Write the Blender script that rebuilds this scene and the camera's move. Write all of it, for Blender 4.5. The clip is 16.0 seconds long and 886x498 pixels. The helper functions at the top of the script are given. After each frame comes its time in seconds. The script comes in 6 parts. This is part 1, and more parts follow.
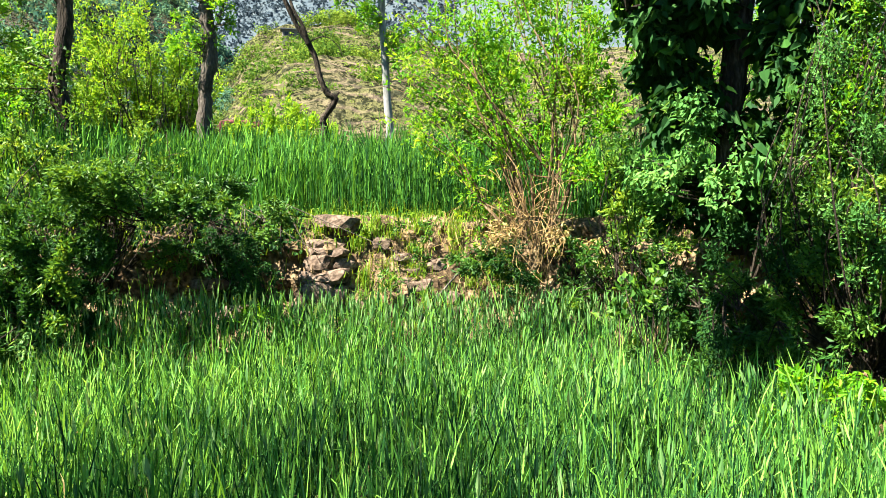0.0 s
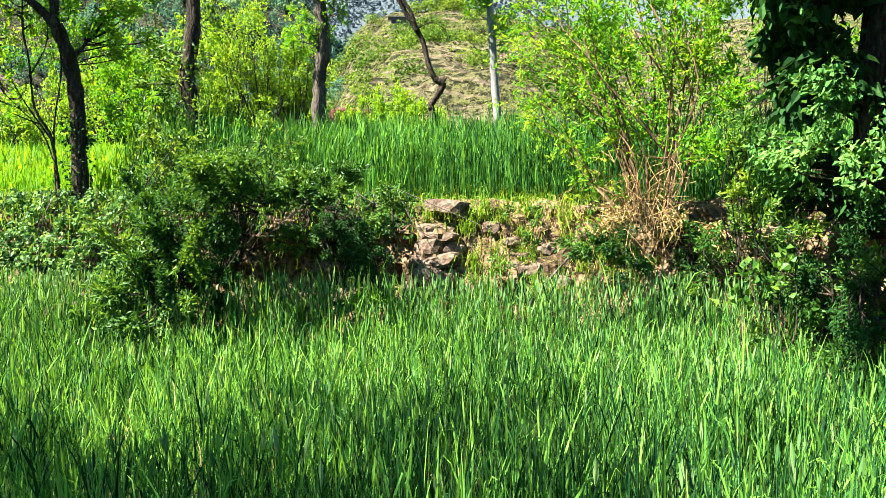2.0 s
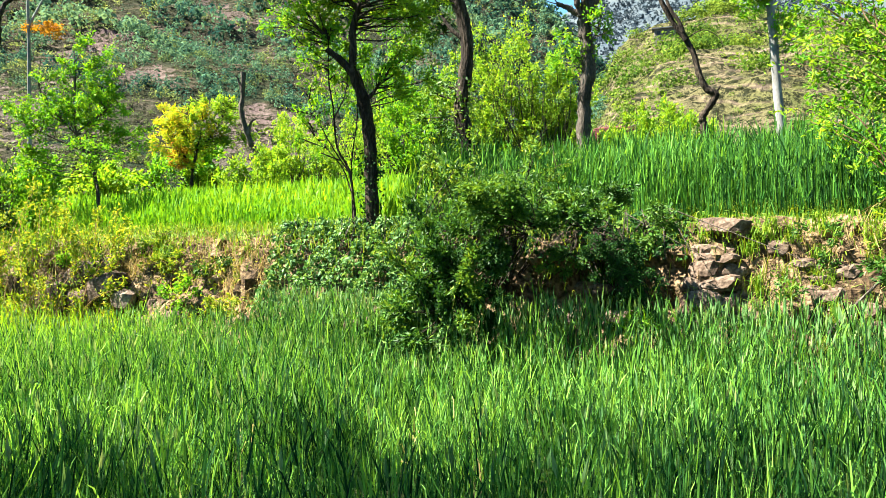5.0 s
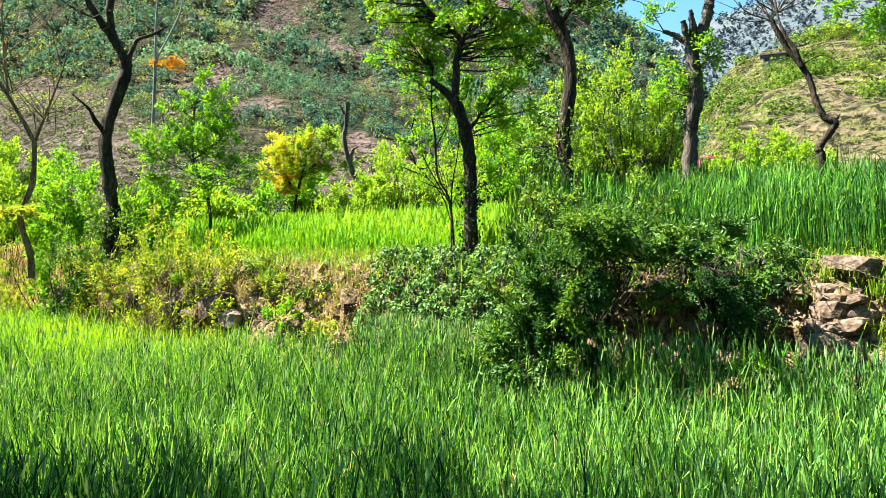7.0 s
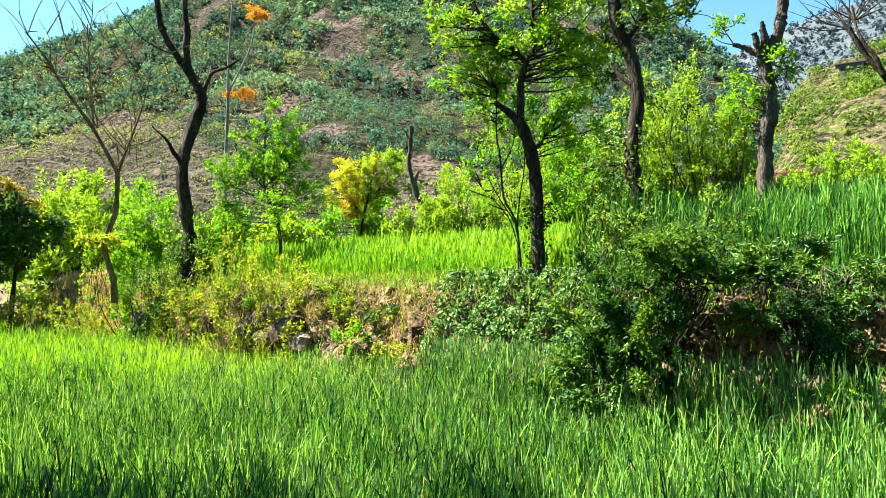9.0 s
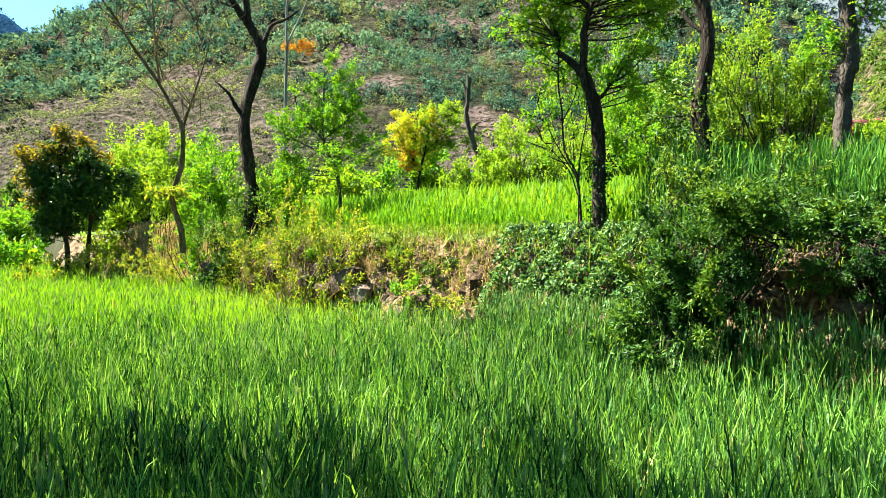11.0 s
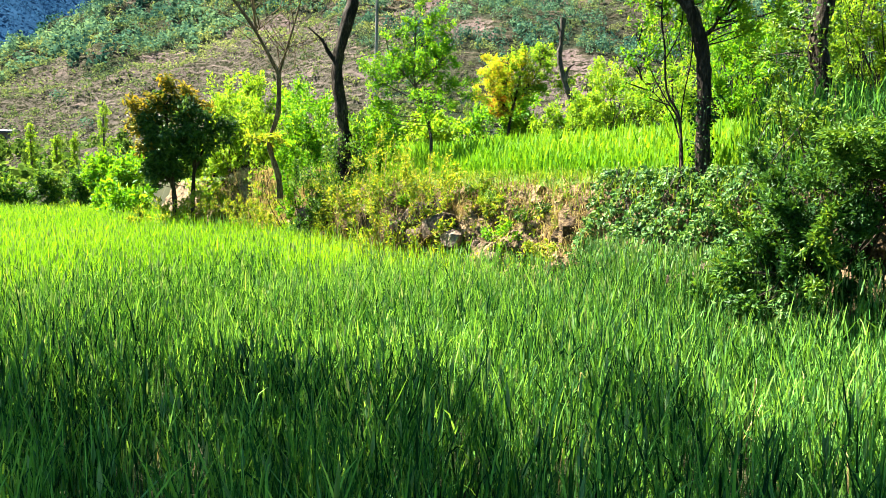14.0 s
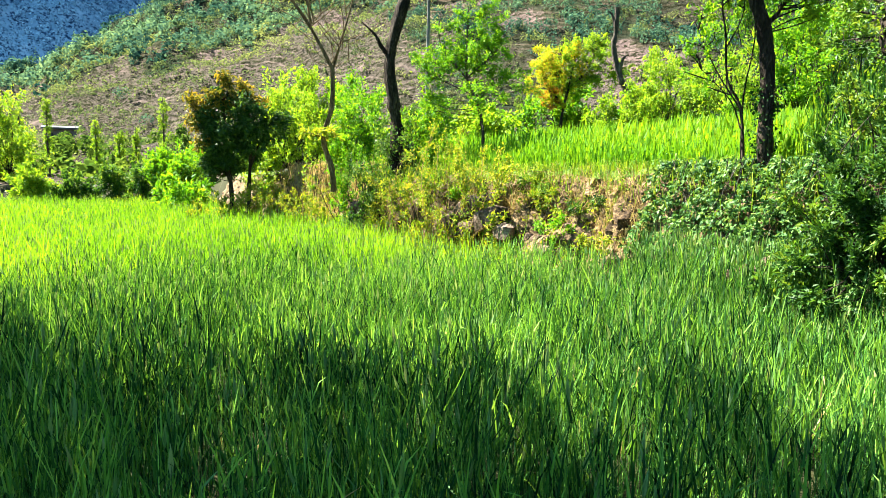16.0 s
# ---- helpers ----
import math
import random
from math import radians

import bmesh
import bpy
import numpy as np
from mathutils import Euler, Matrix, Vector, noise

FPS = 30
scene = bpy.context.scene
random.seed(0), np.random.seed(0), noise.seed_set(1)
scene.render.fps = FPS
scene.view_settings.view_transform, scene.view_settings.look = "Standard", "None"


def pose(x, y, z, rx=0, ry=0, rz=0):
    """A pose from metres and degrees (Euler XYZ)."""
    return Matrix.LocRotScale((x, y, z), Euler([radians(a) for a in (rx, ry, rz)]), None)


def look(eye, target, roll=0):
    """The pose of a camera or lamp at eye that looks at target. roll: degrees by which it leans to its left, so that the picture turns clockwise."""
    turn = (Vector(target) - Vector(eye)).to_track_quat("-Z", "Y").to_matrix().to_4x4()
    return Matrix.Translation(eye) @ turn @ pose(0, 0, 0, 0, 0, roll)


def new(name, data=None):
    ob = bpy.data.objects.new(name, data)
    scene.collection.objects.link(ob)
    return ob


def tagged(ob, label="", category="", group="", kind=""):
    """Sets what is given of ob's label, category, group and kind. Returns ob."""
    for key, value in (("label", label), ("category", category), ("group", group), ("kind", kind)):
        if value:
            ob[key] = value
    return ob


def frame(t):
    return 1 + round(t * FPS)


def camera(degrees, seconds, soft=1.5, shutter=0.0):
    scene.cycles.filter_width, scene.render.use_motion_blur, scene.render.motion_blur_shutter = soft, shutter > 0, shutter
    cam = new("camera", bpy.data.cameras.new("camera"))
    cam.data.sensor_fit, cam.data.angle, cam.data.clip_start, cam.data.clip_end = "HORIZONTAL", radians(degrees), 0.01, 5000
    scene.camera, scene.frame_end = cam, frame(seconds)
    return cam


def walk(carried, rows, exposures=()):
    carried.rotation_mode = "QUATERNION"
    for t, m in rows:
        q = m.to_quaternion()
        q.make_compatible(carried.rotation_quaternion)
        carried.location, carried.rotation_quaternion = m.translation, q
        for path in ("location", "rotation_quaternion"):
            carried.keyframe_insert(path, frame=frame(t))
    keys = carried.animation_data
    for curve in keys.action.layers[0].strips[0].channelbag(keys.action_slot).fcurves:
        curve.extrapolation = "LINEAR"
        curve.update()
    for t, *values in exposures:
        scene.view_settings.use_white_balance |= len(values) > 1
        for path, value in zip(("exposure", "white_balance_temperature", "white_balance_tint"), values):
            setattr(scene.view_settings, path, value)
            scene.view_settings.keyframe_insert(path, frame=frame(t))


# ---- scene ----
cam = camera(65.3, 16.0, 0.55)

PATH = [
    (0, (-0.444, 0.646, 1.554), (-0.341, 2.643, 1.499), 0.2),
    (0.5, (-0.446, 0.65, 1.552), (-0.388, 2.648, 1.473), 0.1),
    (1, (-0.453, 0.65, 1.554), (-0.47, 2.648, 1.459), -0.0),
    (1.5, (-0.462, 0.65, 1.551), (-0.56, 2.645, 1.453), -0.1),
    (2, (-0.476, 0.65, 1.549), (-0.678, 2.637, 1.449), -0.1),
    (2.5, (-0.483, 0.651, 1.552), (-0.785, 2.626, 1.454), -0.3),
    (3, (-0.491, 0.644, 1.554), (-0.903, 2.6, 1.472), 0.1),
    (3.5, (-0.499, 0.634, 1.56), (-1.081, 2.546, 1.494), 0.5),
    (4, (-0.501, 0.631, 1.564), (-1.226, 2.493, 1.489), -0.3),
    (6.5, (-0.596, 0.658, 1.579), (-1.687, 2.335, 1.609), 0.2),
    (7, (-0.612, 0.654, 1.587), (-1.755, 2.295, 1.632), 0.5),
    (7.5, (-0.628, 0.652, 1.588), (-1.828, 2.25, 1.665), 0.3),
    (8, (-0.639, 0.656, 1.589), (-1.872, 2.227, 1.693), 0.2),
    (10.5, (-0.67, 0.63, 1.618), (-2.049, 2.078, 1.657), 0.5),
    (11, (-0.679, 0.623, 1.614), (-2.086, 2.044, 1.581), 0.4),
    (11.5, (-0.691, 0.623, 1.603), (-2.134, 2.005, 1.515), -0.1),
    (12, (-0.705, 0.629, 1.598), (-2.16, 1.994, 1.47), 0.1),
    (12.5, (-0.715, 0.627, 1.59), (-2.192, 1.967, 1.438), 0.2),
    (13, (-0.724, 0.617, 1.581), (-2.229, 1.924, 1.421), 0.3),
    (13.5, (-0.731, 0.601, 1.579), (-2.27, 1.866, 1.403), 0.4),
    (14, (-0.737, 0.601, 1.577), (-2.304, 1.83, 1.393), 0.6),
    (14.5, (-0.745, 0.598, 1.572), (-2.335, 1.794, 1.371), 0.6),
    (15, (-0.746, 0.59, 1.572), (-2.353, 1.764, 1.369), 0.6),
    (15.5, (-0.751, 0.577, 1.569), (-2.378, 1.723, 1.366), 0.7),
    (16, (-0.756, 0.573, 1.57), (-2.406, 1.685, 1.366), 0.4),
]
walk(cam, [(t, look(eye, target, roll)) for t, eye, target, roll in PATH],
     ((0, 3.0), (2.5, 3.12), (4, 3.12), (7, 3.06), (8, 3.06), (10.5, 2.9), (11, 2.98), (13, 3.2), (16, 3.22)))

# ---- world, sun, exposure ----
SUN_EL, SUN_AZ = 54.0, 114.0          # degrees above the horizon; degrees to the left of +y
world = bpy.data.worlds.new("world")
scene.world = world
world.use_nodes = True
wn = world.node_tree
sky = wn.nodes.new("ShaderNodeTexSky")
sky.sky_type = "NISHITA"
sky.sun_disc = False
sky.sun_elevation, sky.sun_rotation = radians(SUN_EL), radians(-SUN_AZ)
sky.altitude, sky.dust_density, sky.ozone_density = 600, 0.3, 1.0
wn.nodes["Background"].inputs["Strength"].default_value = 0.037
tint = wn.nodes.new("ShaderNodeVectorMath")  # the clear cyan of mountain air
tint.operation = "MULTIPLY"
tint.inputs[1].default_value = (0.68, 1.06, 1.10)
wn.links.new(sky.outputs[0], tint.inputs[0])
wn.links.new(tint.outputs[0], wn.nodes["Background"].inputs[0])
sun_data = bpy.data.lights.new("sun", "SUN")
sun_data.energy, sun_data.angle, sun_data.color = 5.0, radians(0.6), (1.0, 0.94, 0.82)
sun = new("sun", sun_data)
to_sun = Vector((-math.sin(radians(SUN_AZ)) * math.cos(radians(SUN_EL)),
                 math.cos(radians(SUN_AZ)) * math.cos(radians(SUN_EL)), math.sin(radians(SUN_EL))))
sun.matrix_world = look(to_sun * 60, (0, 0, 0))

# ---- materials ----
def node_mat(name):
    m = bpy.data.materials.new(name)
    m.use_nodes = True
    m.node_tree.nodes.clear()
    return m, m.node_tree.nodes, m.node_tree.links


def ramp_node(nodes, stops):
    r = nodes.new("ShaderNodeValToRGB")
    while len(r.color_ramp.elements) < len(stops):
        r.color_ramp.elements.new(0.5)
    for e, (p, c) in zip(r.color_ramp.elements, stops):
        e.position, e.color = p, (*c, 1)
    return r


def leaf_material(name, colours, through_light=0.4, rough=0.45, patch=0.0, glow=(1.5, 1.15, 0.7), gloss=0.25, own=0.55):
    """Thin leaves: each one takes its own tone, and lets part of the light through."""
    m, nodes, links = node_mat(name)
    geo = nodes.new("ShaderNodeNewGeometry")
    n = len(colours)
    ramp = ramp_node(nodes, [(i / max(1, n - 1), c) for i, c in enumerate(colours)])
    if patch:
        tex = nodes.new("ShaderNodeTexNoise")
        tex.inputs["Scale"].default_value = patch
        links.new(geo.outputs["Position"], tex.inputs["Vector"])
        mix = nodes.new("ShaderNodeMath")
        mix.operation = "MULTIPLY_ADD"
        mix.inputs[1].default_value = own
        links.new(geo.outputs["Random Per Island"], mix.inputs[0])
        sub = nodes.new("ShaderNodeMath")
        sub.operation = "MULTIPLY_ADD"
        sub.inputs[1].default_value, sub.inputs[2].default_value = 1.6 - (own - 0.55) * 1.6, -0.58 + (own - 0.55) * 0.3
        links.new(tex.outputs["Fac"], sub.inputs[0])
        links.new(sub.outputs[0], mix.inputs[2])
        links.new(mix.outputs[0], ramp.inputs[0])
    else:
        links.new(geo.outputs["Random Per Island"], ramp.inputs[0])
    bsdf = nodes.new("ShaderNodeBsdfPrincipled")
    bsdf.inputs["Roughness"].default_value = rough + 0.15
    bsdf.inputs["Specular IOR Level"].default_value = gloss
    links.new(ramp.outputs[0], bsdf.inputs["Base Color"])
    tr = nodes.new("ShaderNodeBsdfTranslucent")
    warm = nodes.new("ShaderNodeVectorMath")  # light that comes through a leaf is yellower
    warm.operation = "MULTIPLY"
    warm.inputs[1].default_value = glow
    links.new(ramp.outputs[0], warm.inputs[0])
    links.new(warm.outputs[0], tr.inputs["Color"])
    mixs = nodes.new("ShaderNodeMixShader")
    mixs.inputs[0].default_value = through_light
    links.new(bsdf.outputs[0], mixs.inputs[1])
    links.new(tr.outputs[0], mixs.inputs[2])
    out = nodes.new("ShaderNodeOutputMaterial")
    links.new(mixs.outputs[0], out.inputs[0])
    return m


def rough_material(name, stops, scale, fine=40.0, rough=0.9, bump=0.5, stretch=(1, 1, 1), dist=0.02, fine_part=0.35, gloss=0.1):
    """Soil, rock and bark: two scales of noise for the tone, and relief from both."""
    m, nodes, links = node_mat(name)
    geo = nodes.new("ShaderNodeNewGeometry")
    mp = nodes.new("ShaderNodeMapping")
    mp.inputs["Scale"].default_value = stretch
    links.new(geo.outputs["Position"], mp.inputs["Vector"])
    a, b = nodes.new("ShaderNodeTexNoise"), nodes.new("ShaderNodeTexNoise")
    a.inputs["Scale"].default_value, b.inputs["Scale"].default_value = scale, fine
    a.inputs["Detail"].default_value = b.inputs["Detail"].default_value = 6
    links.new(mp.outputs[0], a.inputs["Vector"])
    links.new(mp.outputs[0], b.inputs["Vector"])
    mix = nodes.new("ShaderNodeMix")
    mix.inputs["Factor"].default_value = fine_part
    links.new(a.outputs["Fac"], mix.inputs[2])
    links.new(b.outputs["Fac"], mix.inputs[3])
    ramp = ramp_node(nodes, stops)
    links.new(mix.outputs[0], ramp.inputs[0])
    bsdf = nodes.new("ShaderNodeBsdfPrincipled")
    bsdf.inputs["Roughness"].default_value = rough
    bsdf.inputs["Specular IOR Level"].default_value = gloss
    links.new(ramp.outputs[0], bsdf.inputs["Base Color"])
    bp = nodes.new("ShaderNodeBump")
    bp.inputs["Strength"].default_value, bp.inputs["Distance"].default_value = bump, dist
    links.new(mix.outputs[0], bp.inputs["Height"])
    links.new(bp.outputs[0], bsdf.inputs["Normal"])
    out = nodes.new("ShaderNodeOutputMaterial")
    links.new(bsdf.outputs[0], out.inputs[0])
    return m


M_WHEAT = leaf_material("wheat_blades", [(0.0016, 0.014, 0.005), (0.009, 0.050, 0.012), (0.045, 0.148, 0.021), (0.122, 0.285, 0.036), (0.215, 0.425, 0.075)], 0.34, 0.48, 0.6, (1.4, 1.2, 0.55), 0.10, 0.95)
M_STALK = leaf_material("wheat_stalks", [(0.010, 0.055, 0.016), (0.055, 0.180, 0.042), (0.170, 0.360, 0.105)], 0.25, 0.4, gloss=0.15)
M_WHEAT_UP = leaf_material("upper_wheat_blades", [(0.004, 0.030, 0.008), (0.029, 0.120, 0.018), (0.132, 0.330, 0.038)], 0.38, 0.45, 0.3, (1.6, 1.25, 0.6), 0.12, 0.95)
# Far wheat: the brightness of backlit blades is put into this lime colour.
M_WHEAT_SUN_TONE = leaf_material("sun_tone_wheat_blades", [(0.034, 0.135, 0.010), (0.125, 0.310, 0.015), (0.250, 0.425, 0.022)], 0.45, 0.5, 0.25, (1.5, 1.2, 0.5), 0.10)
M_WHEAT_LIME = leaf_material("young_wheat_blades", [(0.035, 0.17, 0.008), (0.11, 0.29, 0.008), (0.22, 0.36, 0.012)], 0.45, 0.45, 0.3)
M_EAR = leaf_material("wheat_ears", [(0.045, 0.14, 0.035), (0.10, 0.22, 0.06), (0.20, 0.30, 0.11)], 0.3, 0.6)
M_DRYGRASS = leaf_material("dry_grass", [(0.24, 0.17, 0.065), (0.38, 0.28, 0.115), (0.46, 0.36, 0.165), (0.20, 0.22, 0.045)], 0.3, 0.7, 0.0, (1.1, 1.0, 0.8))
M_EDGEGRASS = leaf_material("edge_grass", [(0.045, 0.140, 0.008), (0.120, 0.240, 0.012), (0.215, 0.310, 0.020), (0.060, 0.160, 0.010)], 0.4, 0.5)
M_LEAF_BUSH = leaf_material("bush_leaves", [(0.008, 0.038, 0.006), (0.025, 0.092, 0.010), (0.080, 0.185, 0.016), (0.20, 0.310, 0.026)], 0.4, 0.4, 1.5)
# Two darker leaf colours, also used to paint shade into hollows and low growth.
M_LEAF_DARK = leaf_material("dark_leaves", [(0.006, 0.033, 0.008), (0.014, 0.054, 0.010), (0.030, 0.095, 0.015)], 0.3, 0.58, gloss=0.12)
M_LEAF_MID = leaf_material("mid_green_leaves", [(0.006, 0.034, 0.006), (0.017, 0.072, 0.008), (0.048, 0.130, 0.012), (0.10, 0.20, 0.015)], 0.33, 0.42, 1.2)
M_LEAF_BIG = leaf_material("broad_leaves", [(0.022, 0.085, 0.020), (0.064, 0.185, 0.036), (0.150, 0.300, 0.064)], 0.35, 0.55, 1.2, gloss=0.15)
M_LEAF_IVY = leaf_material("ivy_leaves", [(0.014, 0.060, 0.014), (0.056, 0.155, 0.034), (0.165, 0.300, 0.075)], 0.3, 0.42)
M_LEAF_BRIGHT = leaf_material("spring_leaves", [(0.045, 0.188, 0.005), (0.090, 0.270, 0.006), (0.180, 0.345, 0.009)], 0.5, 0.45)
M_LEAF_LIME = leaf_material("lime_leaves", [(0.090, 0.22, 0.008), (0.175, 0.315, 0.012), (0.28, 0.39, 0.018)], 0.5, 0.45, 0.0, (1.2, 1.1, 0.7))
M_LEAF_OLIVE = leaf_material("olive_leaves", [(0.060, 0.15, 0.010), (0.14, 0.24, 0.012), (0.25, 0.32, 0.016), (0.32, 0.31, 0.025)], 0.45, 0.5, 0.0, (1.3, 1.1, 0.7))
M_LEAF_YELLOW = leaf_material("yellow_leaves", [(0.20, 0.34, 0.008), (0.30, 0.40, 0.010), (0.40, 0.38, 0.012), (0.46, 0.30, 0.012)], 0.5, 0.5, 0.0, (1.15, 1.05, 0.7))
M_LEAF_ORANGE = leaf_material("orange_leaves", [(0.40, 0.19, 0.009), (0.46, 0.25, 0.012), (0.38, 0.15, 0.009)], 0.4, 0.5, 0.0, (1.1, 1.0, 0.7))
M_LEAF_BROWN = leaf_material("bronze_leaves", [(0.05, 0.075, 0.010), (0.15, 0.150, 0.013), (0.31, 0.235, 0.017)], 0.4, 0.4, 0.0, (1.2, 1.0, 0.7))


M_CONIFER = leaf_material("hill_conifers", [(0.008, 0.034, 0.030), (0.030, 0.082, 0.060), (0.080, 0.160, 0.092), (0.170, 0.275, 0.120)], 0.3, 0.7, 0.03, (1.2, 1.1, 0.9), 0.0)
# The next two leaf colours carry the blue of distance haze.
M_CONIFER_HAZE = leaf_material("hazed_conifers", [(0.010, 0.036, 0.080), (0.017, 0.054, 0.112), (0.027, 0.074, 0.145)], 0.3, 0.8, 0.004, (1.0, 1.05, 1.0), 0.0)
M_WOODS_HAZE = leaf_material("hazed_woods", [(0.022, 0.034, 0.046), (0.034, 0.048, 0.060), (0.046, 0.062, 0.072)], 0.3, 0.8, 0.004, (1.0, 1.05, 1.0), 0.0)
M_SCRUB = leaf_material("hill_scrub", [(0.032, 0.054, 0.028), (0.074, 0.112, 0.044), (0.150, 0.195, 0.066), (0.24, 0.28, 0.088)], 0.3, 0.7, 0.035, (1.2, 1.1, 0.8), 0.0)
M_SCRUB_LIME = leaf_material("spur_scrub", [(0.020, 0.052, 0.010), (0.048, 0.100, 0.015), (0.100, 0.165, 0.022), (0.19, 0.255, 0.034)], 0.35, 0.6, 0.06, (1.2, 1.1, 0.8), 0.0)


def hill_material(name, soil_tones, grass_tones, tread_tone):
    """Mountainside: brown scree, olive grass and low scrub in patches, with faint contour lines trodden into the slope."""
    m, nodes, links = node_mat(name)
    geo = nodes.new("ShaderNodeNewGeometry")

    def cloud(scale, detail, rough):
        t = nodes.new("ShaderNodeTexNoise")
        t.inputs["Scale"].default_value, t.inputs["Detail"].default_value, t.inputs["Roughness"].default_value = scale, detail, rough
        links.new(geo.outputs["Position"], t.inputs["Vector"])
        return t

    def blend(fac, a, b_):
        k = nodes.new("ShaderNodeMix")
        k.data_type = "RGBA"
        links.new(fac, k.inputs[0])
        for s, v in ((6, a), (7, b_)):
            if isinstance(v, tuple):
                k.inputs[s].default_value = (*v, 1)
            else:
                links.new(v, k.inputs[s])
        return k.outputs[2]

    def cut(t, lo, hi):
        r = nodes.new("ShaderNodeMapRange")
        r.inputs[1].default_value, r.inputs[2].default_value = lo, hi
        links.new(t.outputs["Fac"], r.inputs[0])
        return r.outputs[0]

    big, mid, small, fine = cloud(0.012, 4, 0.6), cloud(0.06, 5, 0.65), cloud(0.35, 6, 0.7), cloud(0.9, 5, 0.75)
    soil = blend(cut(mid, 0.40, 0.60), *soil_tones)
    grass = blend(cut(small, 0.4, 0.62), *grass_tones)
    cover = blend(cut(big, 0.40, 0.54), soil, grass)
    cover = blend(cut(small, 0.50, 0.58), cover, (0.034, 0.036, 0.022))
    cover = blend(cut(fine, 0.50, 0.55), cover, (0.020, 0.022, 0.012))
    wavy = nodes.new("ShaderNodeTexWave")
    wavy.bands_direction = "Z"
    wavy.inputs["Scale"].default_value, wavy.inputs["Distortion"].default_value, wavy.inputs["Detail Scale"].default_value = 0.16, 14.0, 0.6
    links.new(geo.outputs["Position"], wavy.inputs["Vector"])
    tread = nodes.new("ShaderNodeMath")
    tread.operation = "MULTIPLY"
    links.new(cut(wavy, 0.7, 1.0), tread.inputs[0])
    links.new(cut(mid, 0.45, 0.75), tread.inputs[1])
    cover = blend(tread.outputs[0], cover, tread_tone)
    bsdf = nodes.new("ShaderNodeBsdfPrincipled")
    bsdf.inputs["Roughness"].default_value, bsdf.inputs["Specular IOR Level"].default_value = 1.0, 0.0
    links.new(cover, bsdf.inputs["Base Color"])
    bp = nodes.new("ShaderNodeBump")
    bp.inputs["Strength"].default_value, bp.inputs["Distance"].default_value = 1.0, 2.5
    relief = nodes.new("ShaderNodeMath")
    relief.operation = "MULTIPLY_ADD"
    relief.inputs[1].default_value = 0.45
    links.new(fine.outputs["Fac"], relief.inputs[0])
    links.new(small.outputs["Fac"], relief.inputs[2])
    links.new(relief.outputs[0], bp.inputs["Height"])
    links.new(bp.outputs[0], bsdf.inputs["Normal"])
    out = nodes.new("ShaderNodeOutputMaterial")
    links.new(bsdf.outputs[0], out.inputs[0])
    return m


M_BARK = rough_material("dark_bark", [(0.34, (0.006, 0.005, 0.004)), (0.5, (0.022, 0.017, 0.012)), (0.66, (0.085, 0.066, 0.048))], 7, 45, 0.9, 1.0, (1, 1, 0.25), 0.08, 0.5)
M_LEAF_GLOSSY = leaf_material("glossy_leaves", [(0.012, 0.050, 0.010), (0.030, 0.090, 0.016), (0.075, 0.16, 0.025)], 0.32, 0.35)
M_BARK_GREY = rough_material("grey_bark", [(0.3, (0.07, 0.07, 0.065)), (0.52, (0.16, 0.16, 0.15)), (0.75, (0.26, 0.26, 0.25))], 5, 30, 0.85, 0.6, (1, 1, 0.4), 0.02)
M_BARK_PALE = rough_material("pale_bark", [(0.3, (0.016, 0.013, 0.010)), (0.52, (0.060, 0.050, 0.040)), (0.75, (0.15, 0.135, 0.115))], 6, 40, 0.85, 1.0, (1, 1, 0.3), 0.07, 0.5)
M_STEM = rough_material("dry_stems", [(0.3, (0.10, 0.060, 0.022)), (0.5, (0.24, 0.155, 0.065)), (0.7, (0.40, 0.28, 0.13))], 9, 50, 0.85, 0.5, (1, 1, 0.3), 0.01)
M_BARK_TAN = rough_material("tan_bark", [(0.34, (0.030, 0.020, 0.011)), (0.5, (0.095, 0.064, 0.034)), (0.66, (0.22, 0.155, 0.085))], 9, 50, 0.9, 0.8, (1, 1, 0.3), 0.02, 0.5)
M_STONE = rough_material("terrace_stone", [(0.36, (0.026, 0.018, 0.013)), (0.48, (0.080, 0.056, 0.040)), (0.57, (0.142, 0.104, 0.077)), (0.68, (0.21, 0.165, 0.128))], 4, 30, 0.92, 0.8, (1, 1, 1.0), 0.04, 0.5)
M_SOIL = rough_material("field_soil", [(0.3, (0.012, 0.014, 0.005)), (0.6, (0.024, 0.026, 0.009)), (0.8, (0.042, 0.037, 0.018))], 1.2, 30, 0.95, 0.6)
M_BANK = rough_material("bank_soil", [(0.36, (0.020, 0.013, 0.008)), (0.46, (0.064, 0.043, 0.023)), (0.54, (0.145, 0.100, 0.054)), (0.66, (0.26, 0.188, 0.108))], 2.2, 22, 0.95, 1.0, (1, 1, 1), 0.08, 0.5)
M_TURF = rough_material("grassy_lip", [(0.36, (0.020, 0.045, 0.008)), (0.5, (0.060, 0.110, 0.016)), (0.62, (0.130, 0.165, 0.030))], 3, 30, 0.95, 1.0, (1, 1, 1), 0.05, 0.5)
M_SCREE = hill_material("scree_hillside", ((0.074, 0.054, 0.056), (0.165, 0.118, 0.112)), ((0.056, 0.050, 0.042), (0.118, 0.100, 0.078)), (0.17, 0.132, 0.118))
M_HILL = hill_material("wooded_hillside", ((0.022, 0.022, 0.018), (0.090, 0.072, 0.056)), ((0.012, 0.024, 0.015), (0.046, 0.062, 0.030)), (0.13, 0.10, 0.075))
